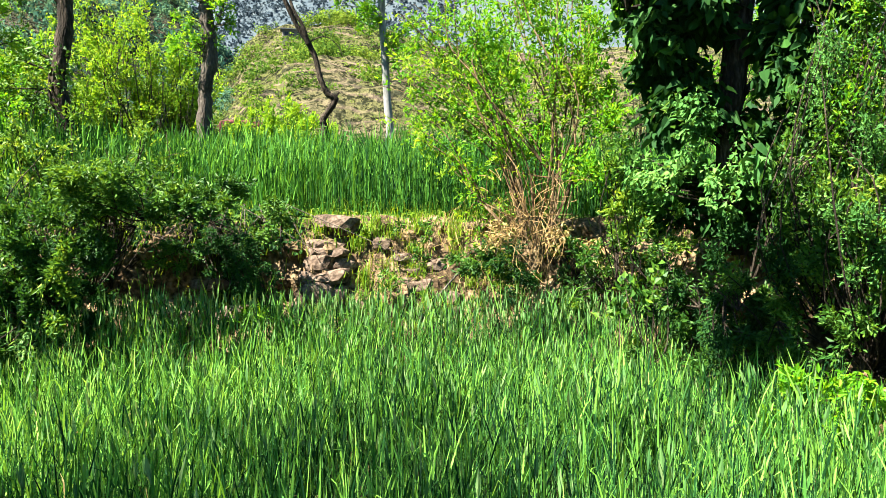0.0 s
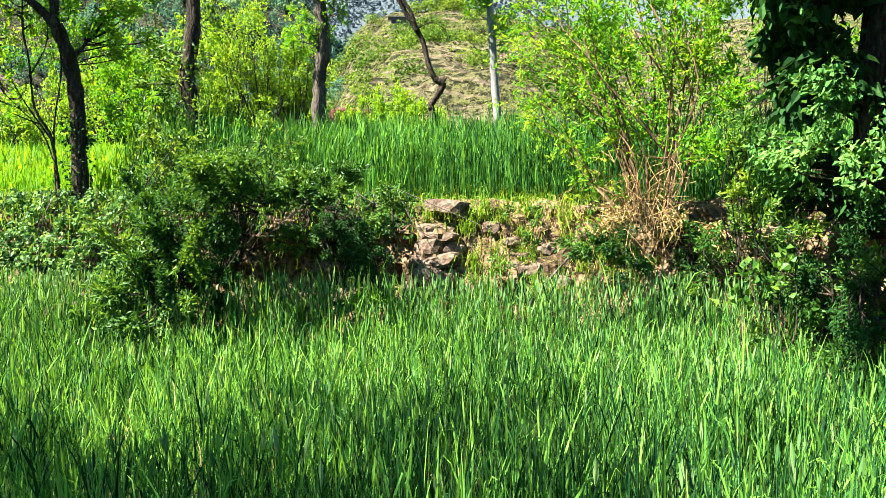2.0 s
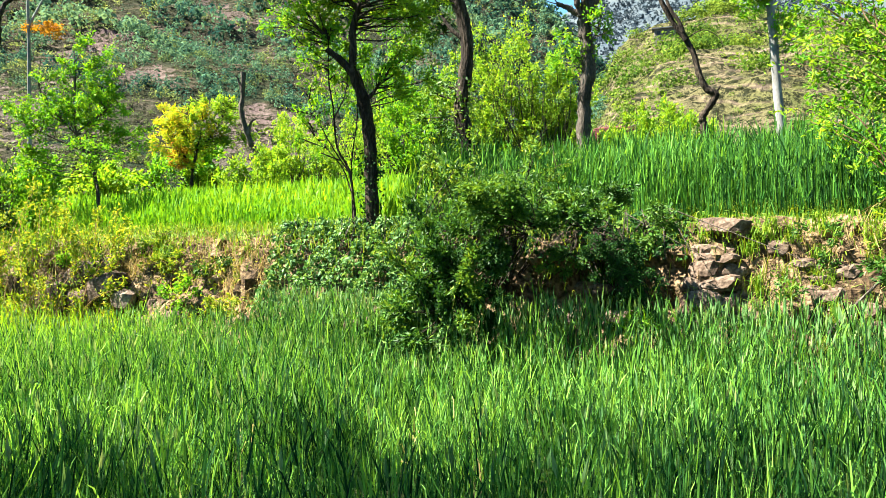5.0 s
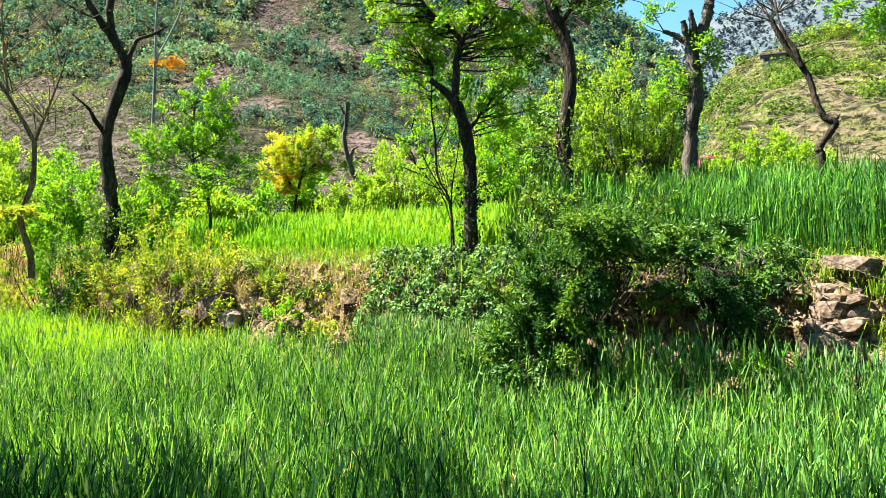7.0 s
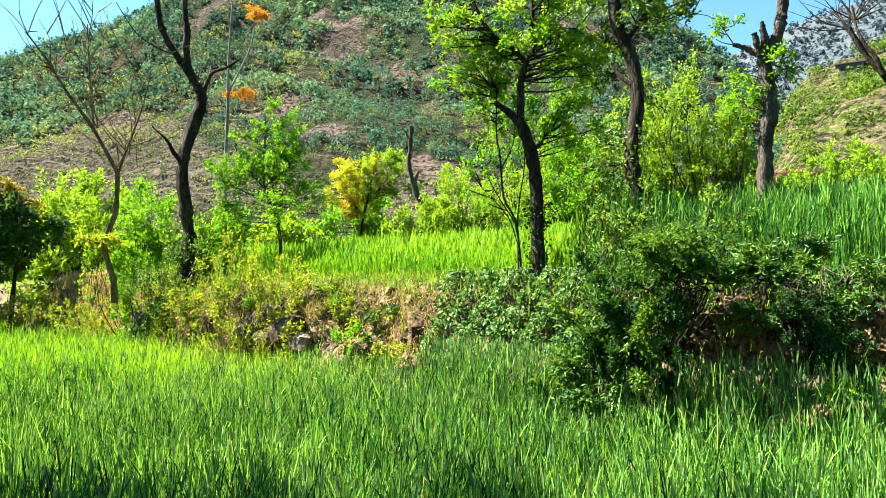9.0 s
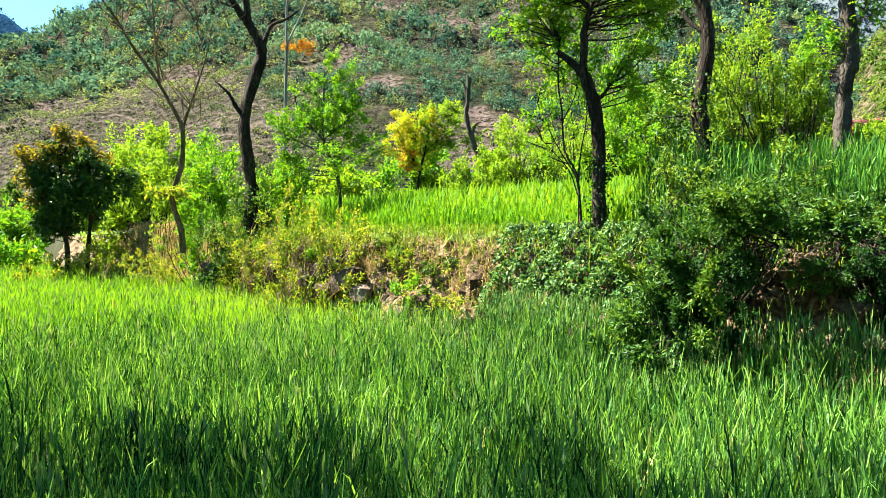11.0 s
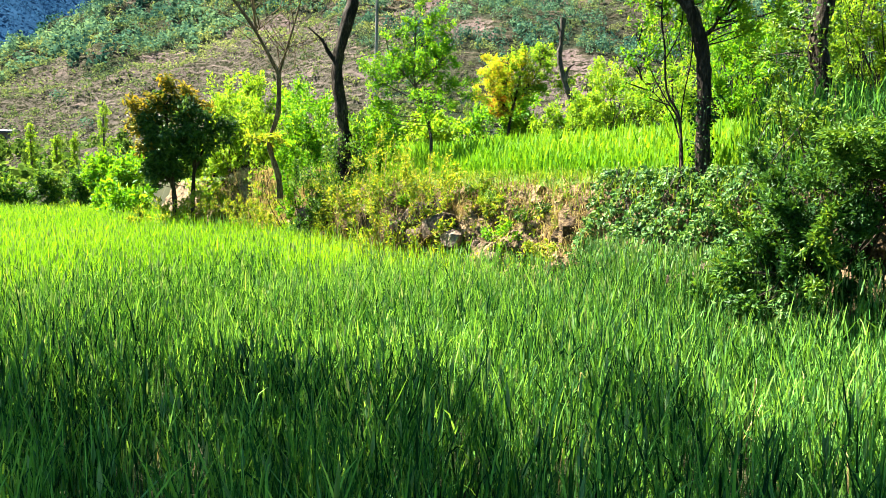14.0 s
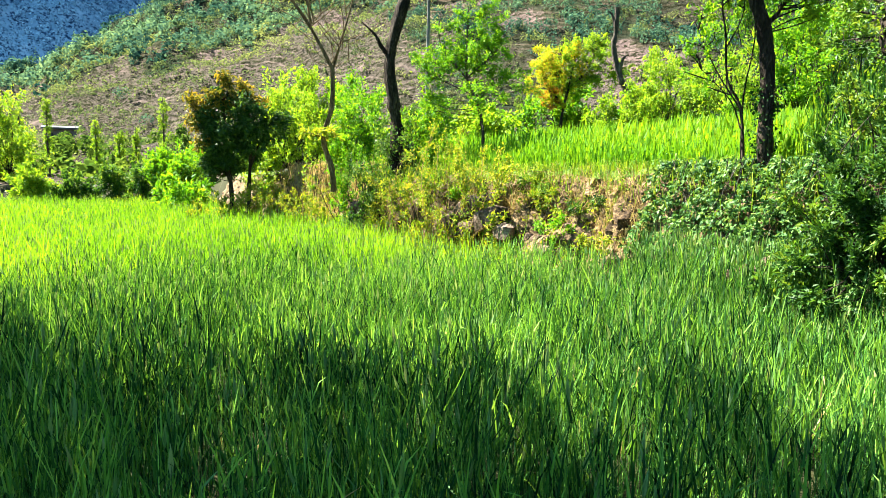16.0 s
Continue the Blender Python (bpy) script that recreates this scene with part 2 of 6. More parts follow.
M_SPUR = hill_material("spur_hillside", ((0.105, 0.070, 0.060), (0.200, 0.138, 0.114)), ((0.074, 0.082, 0.030), (0.145, 0.148, 0.050)), (0.23, 0.168, 0.13))
# Haze is mixed into both of these far ground colours.
M_FAR_HAZE = rough_material("hazed_forest_floor", [(0.38, (0.006, 0.022, 0.050)), (0.5, (0.009, 0.029, 0.062)), (0.62, (0.013, 0.036, 0.072))], 0.02, 0.12, 0.95, 0.2, (1, 1, 1), 1.0, 0.5, 0.0)
M_SLOPE_HAZE = rough_material("hazed_slope", [(0.38, (0.036, 0.050, 0.062)), (0.5, (0.050, 0.064, 0.074)), (0.62, (0.064, 0.078, 0.084))], 0.02, 0.12, 0.95, 0.3, (1, 1, 1), 2.0, 0.5, 0.0)

# ---- the lie of the land ----
rng = np.random.default_rng(7)
WALL = np.array([(60, -34), (16, -9), (6, -2.0), (3.7, 1.6), (2.65, 3.4), (2.3, 4.45), (2.05, 5.5), (1.6, 6.35), (0.8, 6.85), (-0.2, 6.7), (-1.3, 6.55),
                 (-2.7, 6.5), (-4.25, 6.5), (-5.8, 6.8), (-8.0, 6.8), (-9.6, 6.9), (-12.5, 7.0), (-15, 7.3), (-18, 7.0),
                 (-22.5, 7.3), (-30, 9), (-50, 13), (-95, 20)], float)


def wall_y(x):
    k = WALL[8:]
    return np.interp(x, k[::-1, 0], k[::-1, 1])


def uphill(x, y):
    """Metres behind (+) or before (-) the foot of the terrace."""
    p = np.stack([np.ravel(x), np.ravel(y)], -1)
    best, sign = np.full(len(p), 1e9), np.ones(len(p))
    for a, b in zip(WALL[:-1], WALL[1:]):
        d = b - a
        u = np.clip(((p - a) @ d) / (d @ d), 0, 1)
        off = p - a - u[:, None] * d
        dist = np.hypot(off[:, 0], off[:, 1])
        side = d[0] * off[:, 1] - d[1] * off[:, 0]
        hit = dist < best
        best[hit], sign[hit] = dist[hit], np.where(side[hit] <= 0, 1, -1)
    return (best * sign).reshape(np.shape(x))


def wave(x, y, size, seed=0):
    """Smooth random relief, about -1 to 1."""
    r = np.random.default_rng(100 + seed)
    z = 0
    for k in range(9):
        a, ph = r.uniform(0, 2 * math.pi, 2)
        f = (1.0 + 0.35 * k) / size
        z = z + np.sin((np.cos(a) * x + np.sin(a) * y) * f * 2 * math.pi + ph) / (1 + 0.35 * k)
    return z / 2.6


# crest of each ridge: (degrees to the left of +y, degrees up)
MAIN_CREST = [(-180, 8), (-90, 9), (-40, 10), (0, 9), (14, 13), (17.8, 17.6), (19.9, 18.8), (22.1, 21.2), (27, 24), (40, 27), (58, 24.5),
              (65.3, 19.4), (68, 17.9), (72, 15.8), (76, 13.4), (80, 11.4), (84, 9.0), (88, 6.3), (95, 4), (110, 6), (180, 8)]
SPUR_CREST = [(-180, 3), (-60, 12), (-30, 14), (-4, 14.4), (1, 16.2), (5.6, 16.6), (9.2, 16), (12.7, 14.6), (14.4, 11.5), (16, 7), (20, 4), (26, 2.5), (40, 2), (180, 2)]
FAR_CREST = [(-180, 9), (-20, 20), (0, 21), (8, 19.9), (13.7, 18.5), (17, 17.3), (20, 15), (40, 10), (66, 8), (70, 11), (76.5, 14.7), (82, 16.5), (90, 19), (105, 17), (180, 9)]
RIDGES = [(75, 420, MAIN_CREST, 0.05), (38, 170, SPUR_CREST, 0.05), (500, 1500, FAR_CREST, 0.03)]  # foot, crest distance, crest, roughness


def land(x, y):
    x, y = np.asarray(x, float), np.asarray(y, float)
    s = uphill(x, y)
    r, az = np.hypot(x, y), np.degrees(np.arctan2(-x, y))
    step = np.clip((s - 0.5) / 0.2, 0, 1)
    up = 1.68 + 0.10 * np.clip(s - 0.7, 0, 22) + 0.02 * np.clip(s - 22.7, 0, 60)
    low = 0.03 * wave(x, y, 6) - 0.14 * np.clip(-x - 34, 0, 40) - 0.03 * np.clip(-y - 20, 0, 50)
    z = low + (up - low) * step
    near = np.clip((r - 25) / 30, 0, 1)
    for foot, crest, table, rough in RIDGES:
        e = np.interp(az, [a for a, _ in table], [b for _, b in table])
        u = np.clip((r - foot) / (crest - foot), 0, 1)
        top = crest * np.tan(np.radians(e))
        hill = top * (0.35 * u + 0.65 * u ** 1.5) * np.where(r > crest, np.maximum(0.1, 1 - 0.8 * (r / crest - 1)), 1)
        hill = hill + near * u * (1 - 0.75 * u) * crest * rough * (wave(x, y, crest * 0.33, 3) + 0.5 * wave(x, y, crest * 0.12, 4) + 0.25 * wave(x, y, crest * 0.05, 5))
        z = np.where(u > 0, np.maximum(z, hill + 1.0), z)
    return z


def open_slope(x, y):
    """True where the mountainside lies bare: scree at the foot, and scattered slips above."""
    r, ang = np.hypot(x, y), np.degrees(np.arctan2(-x, y))
    up = np.degrees(np.arctan2(land(x, y) - 1.6, r))
    top = np.interp(ang, [53, 56, 59, 62, 66, 70, 76, 84, 90], [0, 6, 12, 13.3, 12.8, 11, 9, 7, 5])
    foot = (ang > 53) & (up < top + 1.2 * wave(x, y, 70, 88))
    slip = (wave(x, y, 95, 87) + 0.5 * wave(x, y, 32, 86) > 0.52) & (ang < 62)
    return foot | slip


# ---- building helpers ----
def mesh_np(name, verts, quads, mats, smooth=False, slots=None):
    verts, quads = np.asarray(verts, np.float32).reshape(-1, 3), np.asarray(quads, np.int32).reshape(-1, 4)
    me = bpy.data.meshes.new(name)
    me.vertices.add(len(verts))
    me.vertices.foreach_set("co", verts.ravel())
    me.loops.add(quads.size)
    me.loops.foreach_set("vertex_index", quads.ravel())
    me.polygons.add(len(quads))
    me.polygons.foreach_set("loop_start", np.arange(0, quads.size, 4, dtype=np.int32))
    if slots is not None:
        me.polygons.foreach_set("material_index", np.asarray(slots, np.int32))
    me.polygons.foreach_set("use_smooth", np.full(len(quads), smooth))
    for m in mats if isinstance(mats, (list, tuple)) else [mats]:
        me.materials.append(m)
    me.update(calc_edges=True)
    return me


def part(name, me, parent, label="", kind=""):
    ob = new(name, me)
    ob.parent = parent
    return tagged(ob, label, kind=kind)


def thing(name, place, label, category, group="", kind=""):
    ob = new(name)
    ob.location = place
    return tagged(ob, label, category, group, kind)


class Soup:
    """Gathers quads for one mesh."""
    def __init__(self):
        self.v, self.q, self.n = [], [], 0

    def add(self, v, q):
        v, q = np.asarray(v, float).reshape(-1, 3), np.asarray(q, int).reshape(-1, 4)
        self.v.append(v)
        self.q.append(q + self.n)
        self.n += len(v)

    def mesh(self, name, mat, origin=(0, 0, 0), smooth=False):
        return mesh_np(name, np.concatenate(self.v) - np.asarray(origin), np.concatenate(self.q), mat, smooth)


def unit(v):
    return v / (np.linalg.norm(v, axis=-1, keepdims=True) + 1e-9)


def add_leaves(soup, at, size, way=None, slim=0.42, scatter=1.0, fold=0.15):
    """Pointed leaves, one quad each with a fold, at places at, that turn about the ways."""
    n = len(at)
    rnd = rng.normal(size=(n, 3))
    a = unit(rnd * scatter + (way if way is not None else np.array([0, 0, 0.2])))
    side = unit(np.cross(a, rng.normal(size=(n, 3))))
    nor = np.cross(a, side)
    size = np.broadcast_to(size, (n,))[:, None] * rng.uniform(0.65, 1.25, (n, 1))
    w = size * slim * 0.5
    mid = at + a * size * 0.42 + nor * size * fold
    v = np.stack([at, mid + side * w, at + a * size, mid - side * w], 1)
    soup.add(v, np.arange(4 * n).reshape(n, 4))


def add_broad_leaves(soup, at, size, way, slim=0.6, scatter=0.7):
    """Ovate leaves with a folded midrib and a drooping tip."""
    n = len(at)
    a = unit(rng.normal(size=(n, 3)) * scatter + way)
    side = unit(np.cross(a, rng.normal(size=(n, 3)) + np.array([0, 0, 1.5])))
    nor = np.cross(side, a)
    size = np.broadcast_to(size, (n,))[:, None] * rng.uniform(0.6, 1.3, (n, 1))
    rows = []
    for t, w in ((0.0, 0.04), (0.3, 0.5), (0.68, 0.4), (1.0, 0.02)):
        mid = at + a * size * t - nor * size * 0.22 * t * t
        lift = nor * size * w * 0.35
        rows += [mid + side * size * slim * w + lift, mid, mid - side * size * slim * w + lift]
    v = np.stack(rows, 1)
    q = np.array([[3 * i + j, 3 * i + j + 1, 3 * i + j + 4, 3 * i + j + 3] for i in range(3) for j in (0, 1)])
    soup.add(v, q[None] + (np.arange(n) * 12)[:, None, None])


def add_crown_leaves(soup, at, out, size, slim=0.8):
    """Clumps that lie along the outside of a crown and face outwards."""
    n = len(at)
    out = unit(out + rng.normal(size=(n, 3)) * 0.6)
    a = unit(np.cross(out, rng.normal(size=(n, 3))))
    side = np.cross(out, a)
    size = np.broadcast_to(size, (n,))[:, None] * rng.uniform(0.6, 1.3, (n, 1))
    w = size * slim * 0.5
    v = np.stack([at - a * size * 0.5, at + side * w + out * size * 0.12, at + a * size * 0.5, at - side * w + out * size * 0.12], 1)
    soup.add(v, np.arange(4 * n).reshape(n, 4))


def smooth_path(pts, per=5):
    p = np.asarray(pts, float)
    if len(p) < 3:
        return np.linspace(p[0], p[-1], per + 1)
    q = np.concatenate([[2 * p[0] - p[1]], p, [2 * p[-1] - p[-2]]])
    out = []
    for i in range(1, len(q) - 2):
        for u in np.linspace(0, 1, per, endpoint=False):
            a, b, c, d = q[i - 1], q[i], q[i + 1], q[i + 2]
            out.append(0.5 * (2 * b + (c - a) * u + (2 * a - 5 * b + 4 * c - d) * u * u + (3 * b - a - 3 * c + d) * u ** 3))
    return np.array(out + [p[-1]])


def add_tube(soup, pts, r0, r1, sides=7, knots=0.0, per=5):
    """A tapered limb along the points, with some unevenness."""
    p = smooth_path(pts, per)
    n = len(p)
    t = unit(np.gradient(p, axis=0))
    ref = np.where(np.abs(t[:, 2:]) > 0.9, np.array([[1.0, 0, 0]]), np.array([[0, 0, 1.0]]))
    u = unit(np.cross(t, ref))
    for i in range(1, n):
        u[i] = unit(u[i - 1] - t[i] * (u[i - 1] @ t[i]))
    w = np.cross(t, u)
    ang = np.arange(sides) / sides * 2 * math.pi
    rad = np.linspace(r0, r1, n)[:, None] * (1 + knots * rng.normal(size=(n, sides)) * 0.8 + knots * rng.normal(size=(n, 1)) + knots * rng.normal(size=(1, sides)))
    v = p[:, None] + rad[..., None] * (np.cos(ang)[None, :, None] * u[:, None] + np.sin(ang)[None, :, None] * w[:, None])
    i, j = np.meshgrid(np.arange(n - 1), np.arange(sides), indexing="ij")
    a, b = i * sides + j, i * sides + (j + 1) % sides
    soup.add(v, np.stack([a, b, b + sides, a + sides], -1))
    return p


def ball(n, radius):
    """n places in a ball, more of them towards its outside."""
    d = unit(rng.normal(size=(n, 3)))
    return d * (rng.uniform(0.1, 1, (n, 1)) ** 0.45) * np.asarray(radius)


def add_spray(wood, leaf, start, centre, radius, twigs, per_twig, size, slim=0.42, r=0.012, droop=0.0, scatter=0.6):
    """A leafy part of a crown: a limb from start to the centre, twigs out of it, and leaves along the twigs."""
    start, centre = np.asarray(start, float), np.asarray(centre, float)
    radius = np.asarray(radius, float) * np.ones(3)
    bend = (start + centre) / 2 + rng.normal(size=3) * 0.12 * np.linalg.norm(centre - start)
    if wood is not None:
        add_tube(wood, [start, bend, centre], r * min(1.6, 0.5 + 2.0 * radius.max()), r * 0.4, 5, 0.05, 4)
    off = ball(twigs, 1.0)
    lobes = unit(rng.normal(size=(6, 3)))
    swell = np.max(np.clip(unit(off) @ lobes.T, 0, 1) ** 3 * rng.uniform(0.5, 1.0, 6), 1)
    ends = centre + off * radius * (0.55 + 0.85 * swell[:, None]) * rng.uniform(0.55, 1.35, (twigs, 1))
    for e in ends:
        root = bend + (centre - bend) * rng.uniform(0.2, 1.0)
        mid = (root + e) / 2 + rng.normal(size=3) * 0.1 * np.linalg.norm(e - root)
        mid[2] += 0.05 * np.linalg.norm(e - root)
        if wood is not None and rng.uniform() < 0.13:
            add_tube(wood, [root, mid, e], r * 0.45, r * 0.15, 3, 0.0, 1)
        u = rng.uniform(0.15, 1.08, (per_twig, 1))
        at = root * (1 - u) ** 2 + 2 * mid * u * (1 - u) + e * u * u + rng.normal(size=(per_twig, 3)) * size * 0.45
        way = np.tile(unit(e - root) * 0.8, (per_twig, 1)) + np.array([0, 0, -droop])
        if slim >= 0.53 and size >= 0.1:
            add_broad_leaves(leaf, at, size, way, slim)
        else:
            add_leaves(leaf, at, size, way, slim, scatter)


def add_crown(wood, leaf, start, centre, radius, twigs, per_twig, size, slim=0.42, r=0.012, droop=0.0, limbs=None):
    """A large leafy head, broken up into smaller sprays of different size."""
    radius = np.asarray(radius, float) * np.ones(3)
    k = 1 if radius.max() < 0.2 else 7 if radius.max() < 0.45 else 13
    if k == 1:
        return add_spray(wood, leaf, start, centre, radius, twigs, per_twig, size, slim, r, droop)
    for _ in range(k):
        f = rng.uniform(0.2, 0.48)
        mid = np.asarray(centre, float) + ball(1, radius * 0.95)[0]
        if limbs is not None:  # spring from the nearest wood below
            start = limbs[np.argmin(np.linalg.norm(limbs - mid, axis=1) + 1.5 * np.maximum(0, limbs[:, 2] - mid[2] + 0.1))]
        add_spray(wood, leaf, start, mid, radius * f, max(3, int(twigs / k * (0.5 + 1.4 * f))), per_twig, size, slim, r, droop)

# ---- ground: one sheet to the horizon ----
def build_ground():
    az = np.radians(np.concatenate([np.arange(-50, 110, 1.0), np.arange(110, 310, 4.0)]))
    rad = [0.0]
    step = np.concatenate([np.linspace(0.4, 3.5, 12), np.arange(3.65, 9.5, 0.13)])
    rad = list(step)
    while rad[-1] < 3200:
        rad.append(rad[-1] * 1.026)
    rad = np.array(rad)
    R, A = np.meshgrid(rad, az, indexing="ij")
    X, Y = -R * np.sin(A), R * np.cos(A)
    Z = land(X, Y)
    n, k = R.shape
    v = np.stack([X, Y, Z], -1).reshape(-1, 3)
    v = np.concatenate([v, [[0, 0, float(land(0.0, 0.0))]]])
    i, j = np.meshgrid(np.arange(n - 1), np.arange(k), indexing="ij")
    a, b = i * k + j, i * k + (j + 1) % k
    q = np.stack([a, b, b + k, a + k], -1).reshape(-1, 4)
    j = np.arange(0, k, 2)
    q = np.concatenate([q, np.stack([np.full(len(j), n * k), (j + 2) % k, j + 1, j], -1)])[:, ::-1]
    mid = v[q].mean(1)
    r = np.hypot(mid[:, 0], mid[:, 1])
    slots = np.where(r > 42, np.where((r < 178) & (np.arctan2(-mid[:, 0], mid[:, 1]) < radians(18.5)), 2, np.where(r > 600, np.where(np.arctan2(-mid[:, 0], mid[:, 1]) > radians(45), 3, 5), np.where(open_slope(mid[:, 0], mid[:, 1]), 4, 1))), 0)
    ob = new("ground", mesh_np("ground", v, q, [M_SOIL, M_HILL, M_SPUR, M_FAR_HAZE, M_SCREE, M_SLOPE_HAZE], True, slots))
    tagged(ob, "terraced field soil running up into brown scree mountainsides", "ground", kind="structure")
    return ob


ground = build_ground()


def build_wall():
    """The earth and rubble face of the terrace, between the two fields."""
    seg = np.hypot(*np.diff(WALL, axis=0).T)
    arc = np.concatenate([[0], np.cumsum(seg)])
    lo, hi = arc[1], arc[-3]
    u = np.concatenate([np.arange(lo, arc[2], 0.5), np.arange(arc[2], arc[19], 0.07), np.arange(arc[19], hi, 0.4)])
    x, y = np.interp(u, arc, WALL[:, 0]), np.interp(u, arc, WALL[:, 1])
    k = np.ones(15) / 15
    xs, ys = np.convolve(np.pad(x, 7, "edge"), k, "valid"), np.convolve(np.pad(y, 7, "edge"), k, "valid")
    tx, ty = np.gradient(xs), np.gradient(ys)
    ln = np.hypot(tx, ty)
    nx, ny = ty / ln, -tx / ln
    prof_s = np.array([-0.55, -0.34, -0.27, -0.20, -0.11, -0.03, 0.06, 0.14, 0.22, 0.30, 0.38, 0.46, 0.53, 0.64, 0.9, 1.3])
    prof_z = np.array([-0.12, 0.02, 0.2, 0.35, 0.5, 0.65, 0.8, 0.95, 1.1, 1.25, 1.38, 1.5, 1.6, 1.68, 1.71, 1.66])
    nx, ny = -nx, -ny
    if np.mean(uphill(xs + nx, ys + ny) > 0) < 0.5:
        nx, ny = -nx, -ny
    U, S = np.meshgrid(np.arange(len(u)), np.arange(len(prof_s)), indexing="ij")
    px, py, pz = u[U], prof_s[S], prof_z[S]
    rough = 0.10 * wave(px, pz * 1.6, 0.9, 11) + 0.06 * wave(px, pz * 2, 0.33, 12) + 0.03 * rng.normal(size=px.shape)
    off = py + rough * np.clip(S / 2, 0, 1) * np.clip((15 - S) / 4, 0, 1)
    hollow = np.clip(1 - np.abs(xs[U] + 2.05) / 0.75, 0, 1) ** 0.5 * np.clip(1 - np.abs(pz - 0.8) / 0.6, 0, 1) ** 0.5 * (ys[U] > 5)
    off = off + 0.62 * hollow
    zz = pz + 0.05 * wave(px, py, 1.3, 13) * (S > 9)
    v = np.stack([xs[U] + nx[U] * off, ys[U] + ny[U] * off, zz], -1)
    n, m = U.shape
    i, j = np.meshgrid(np.arange(n - 1), np.arange(m - 1), indexing="ij")
    a = i * m + j
    ob = new("wall_terrace", mesh_np("wall_terrace", v, np.stack([a, a + 1, a + m + 1, a + m], -1), [M_BANK, M_TURF], False, ((j >= 12) & ((xs[i] < -1.6) | (j >= 13))).ravel()))
    return tagged(ob, "crumbling earth and rubble terrace wall between two wheat fields", "terrace wall", kind="structure")


wall_terrace = build_wall()


# ---- wheat ----
def add_plants(soup, ears, x, y, z, tall, leaves=3, wide=0.009, ear_part=0.25, seg=2, lean=0.045, stalks=None):
    """Wheat plants: a stalk and arched leaves each, some with an ear."""
    n = len(x)
    base = np.stack([x, y, z], -1)
    ln = rng.normal(size=(n, 2)) * lean
    top = base + np.stack([ln[:, 0] * tall, ln[:, 1] * tall, tall], -1)

    def strips(p0, p1, p2, w):
        """Bent strips through three places."""
        k = len(p0)
        d = unit(np.cross(p2 - p0, rng.normal(size=(k, 3))))
        ts = np.linspace(0, 1, seg + 1)
        rows = []
        for t in ts:
            c = p0 * (1 - t) ** 2 + 2 * p1 * t * (1 - t) + p2 * t * t
            hw = (w * (1 - 0.88 * t ** 1.5))[:, None] * d * 0.5
            rows += [c - hw, c + hw]
        v = np.stack(rows, 1)
        o = (np.arange(k) * 2 * (seg + 1))[:, None, None]
        q = np.array([[2 * i, 2 * i + 1, 2 * i + 3, 2 * i + 2] for i in range(seg)])[None] + o
        return v, q

    w = np.broadcast_to(wide, (n,))
    (stalks or soup).add(*strips(base, (base + top) / 2 + rng.normal(size=(n, 3)) * 0.02, top, w * 0.75))
    for i in range(leaves):
        h = rng.uniform(0.42, 0.97, (n, 1))
        p0 = base + (top - base) * h
        a = rng.uniform(0, 2 * math.pi, n)
        reach = rng.uniform(0.006, 0.060, n) * (tall / 0.75)
        rise = rng.uniform(0.07, 0.19, n) * (tall / 0.75)
        out = np.stack([np.cos(a) * reach, np.sin(a) * reach, rise], -1)
        fall = np.stack([np.cos(a) * reach * 0.9, np.sin(a) * reach * 0.9, np.where(rng.uniform(size=n) < 0.22, -0.10, 0.04) + rng.uniform(-0.06, 0.08, n) * (tall / 0.75)], -1)
        soup.add(*strips(p0, p0 + out, p0 + out * 0.9 + fall, w * rng.uniform(0.8, 1.5, n)))
    if ears is not None and ear_part > 0:
        has = rng.uniform(size=n) < ear_part
        p0 = top[has]
        k = len(p0)
        if k:
            d = unit(np.stack([ln[has, 0], ln[has, 1], np.full(k, 1.0)], -1) + rng.normal(size=(k, 3)) * 0.12)
            add_leaves(ears, p0 - d * 0.02, 0.10 * np.ones(k), d * 12, 0.16, 0.6, 0.02)
            add_leaves(ears, p0 - d * 0.02, 0.09 * np.ones(k), d * 12, 0.16, 0.6, 0.02)


def add_grass(soup, x, y, z, tall, wide=0.008):
    n = len(x)
    p0 = np.stack([x, y, z], -1)
    a = rng.uniform(0, 2 * math.pi, n)
    out = rng.uniform(0.1, 0.8, n) * tall
    p2 = p0 + np.stack([np.cos(a) * out, np.sin(a) * out, tall * rng.uniform(0.3, 1.0, n)], -1)
    p1 = p0 + np.stack([np.cos(a) * out * 0.3, np.sin(a) * out * 0.3, tall], -1)
    d = unit(np.cross(p2 - p0, rng.normal(size=(n, 3)))) * wide * 0.5
    m = p0 * 0.25 + p1 * 0.5 + p2 * 0.25
    v = np.stack([p0 - d, p0 + d, m + d * 0.8, m - d * 0.8, p2 + d * 0.15, p2 - d * 0.15], 1)
    o = (np.arange(n) * 6)[:, None, None]
    soup.add(v, np.array([[0, 1, 2, 3], [3, 2, 4, 5]])[None] + o)


def ring_points(density, r0, r1, a0, a1, cx=-0.6, cy=0.62):
    """Random places in a ring, from r0 to r1 metres and a0 to a1 degrees to the left."""
    n = int(density * 0.5 * (r1 * r1 - r0 * r0) * radians(a1 - a0))
    r = np.sqrt(rng.uniform(r0 * r0, r1 * r1, n))
    a = np.radians(rng.uniform(a0, a1, n))
    return cx - r * np.sin(a), cy + r * np.cos(a)


def field_tall(x, y):
    return 0.66 + 0.07 * wave(x, y, 3.2, 21) + 0.05 * wave(x, y, 1.1, 22)


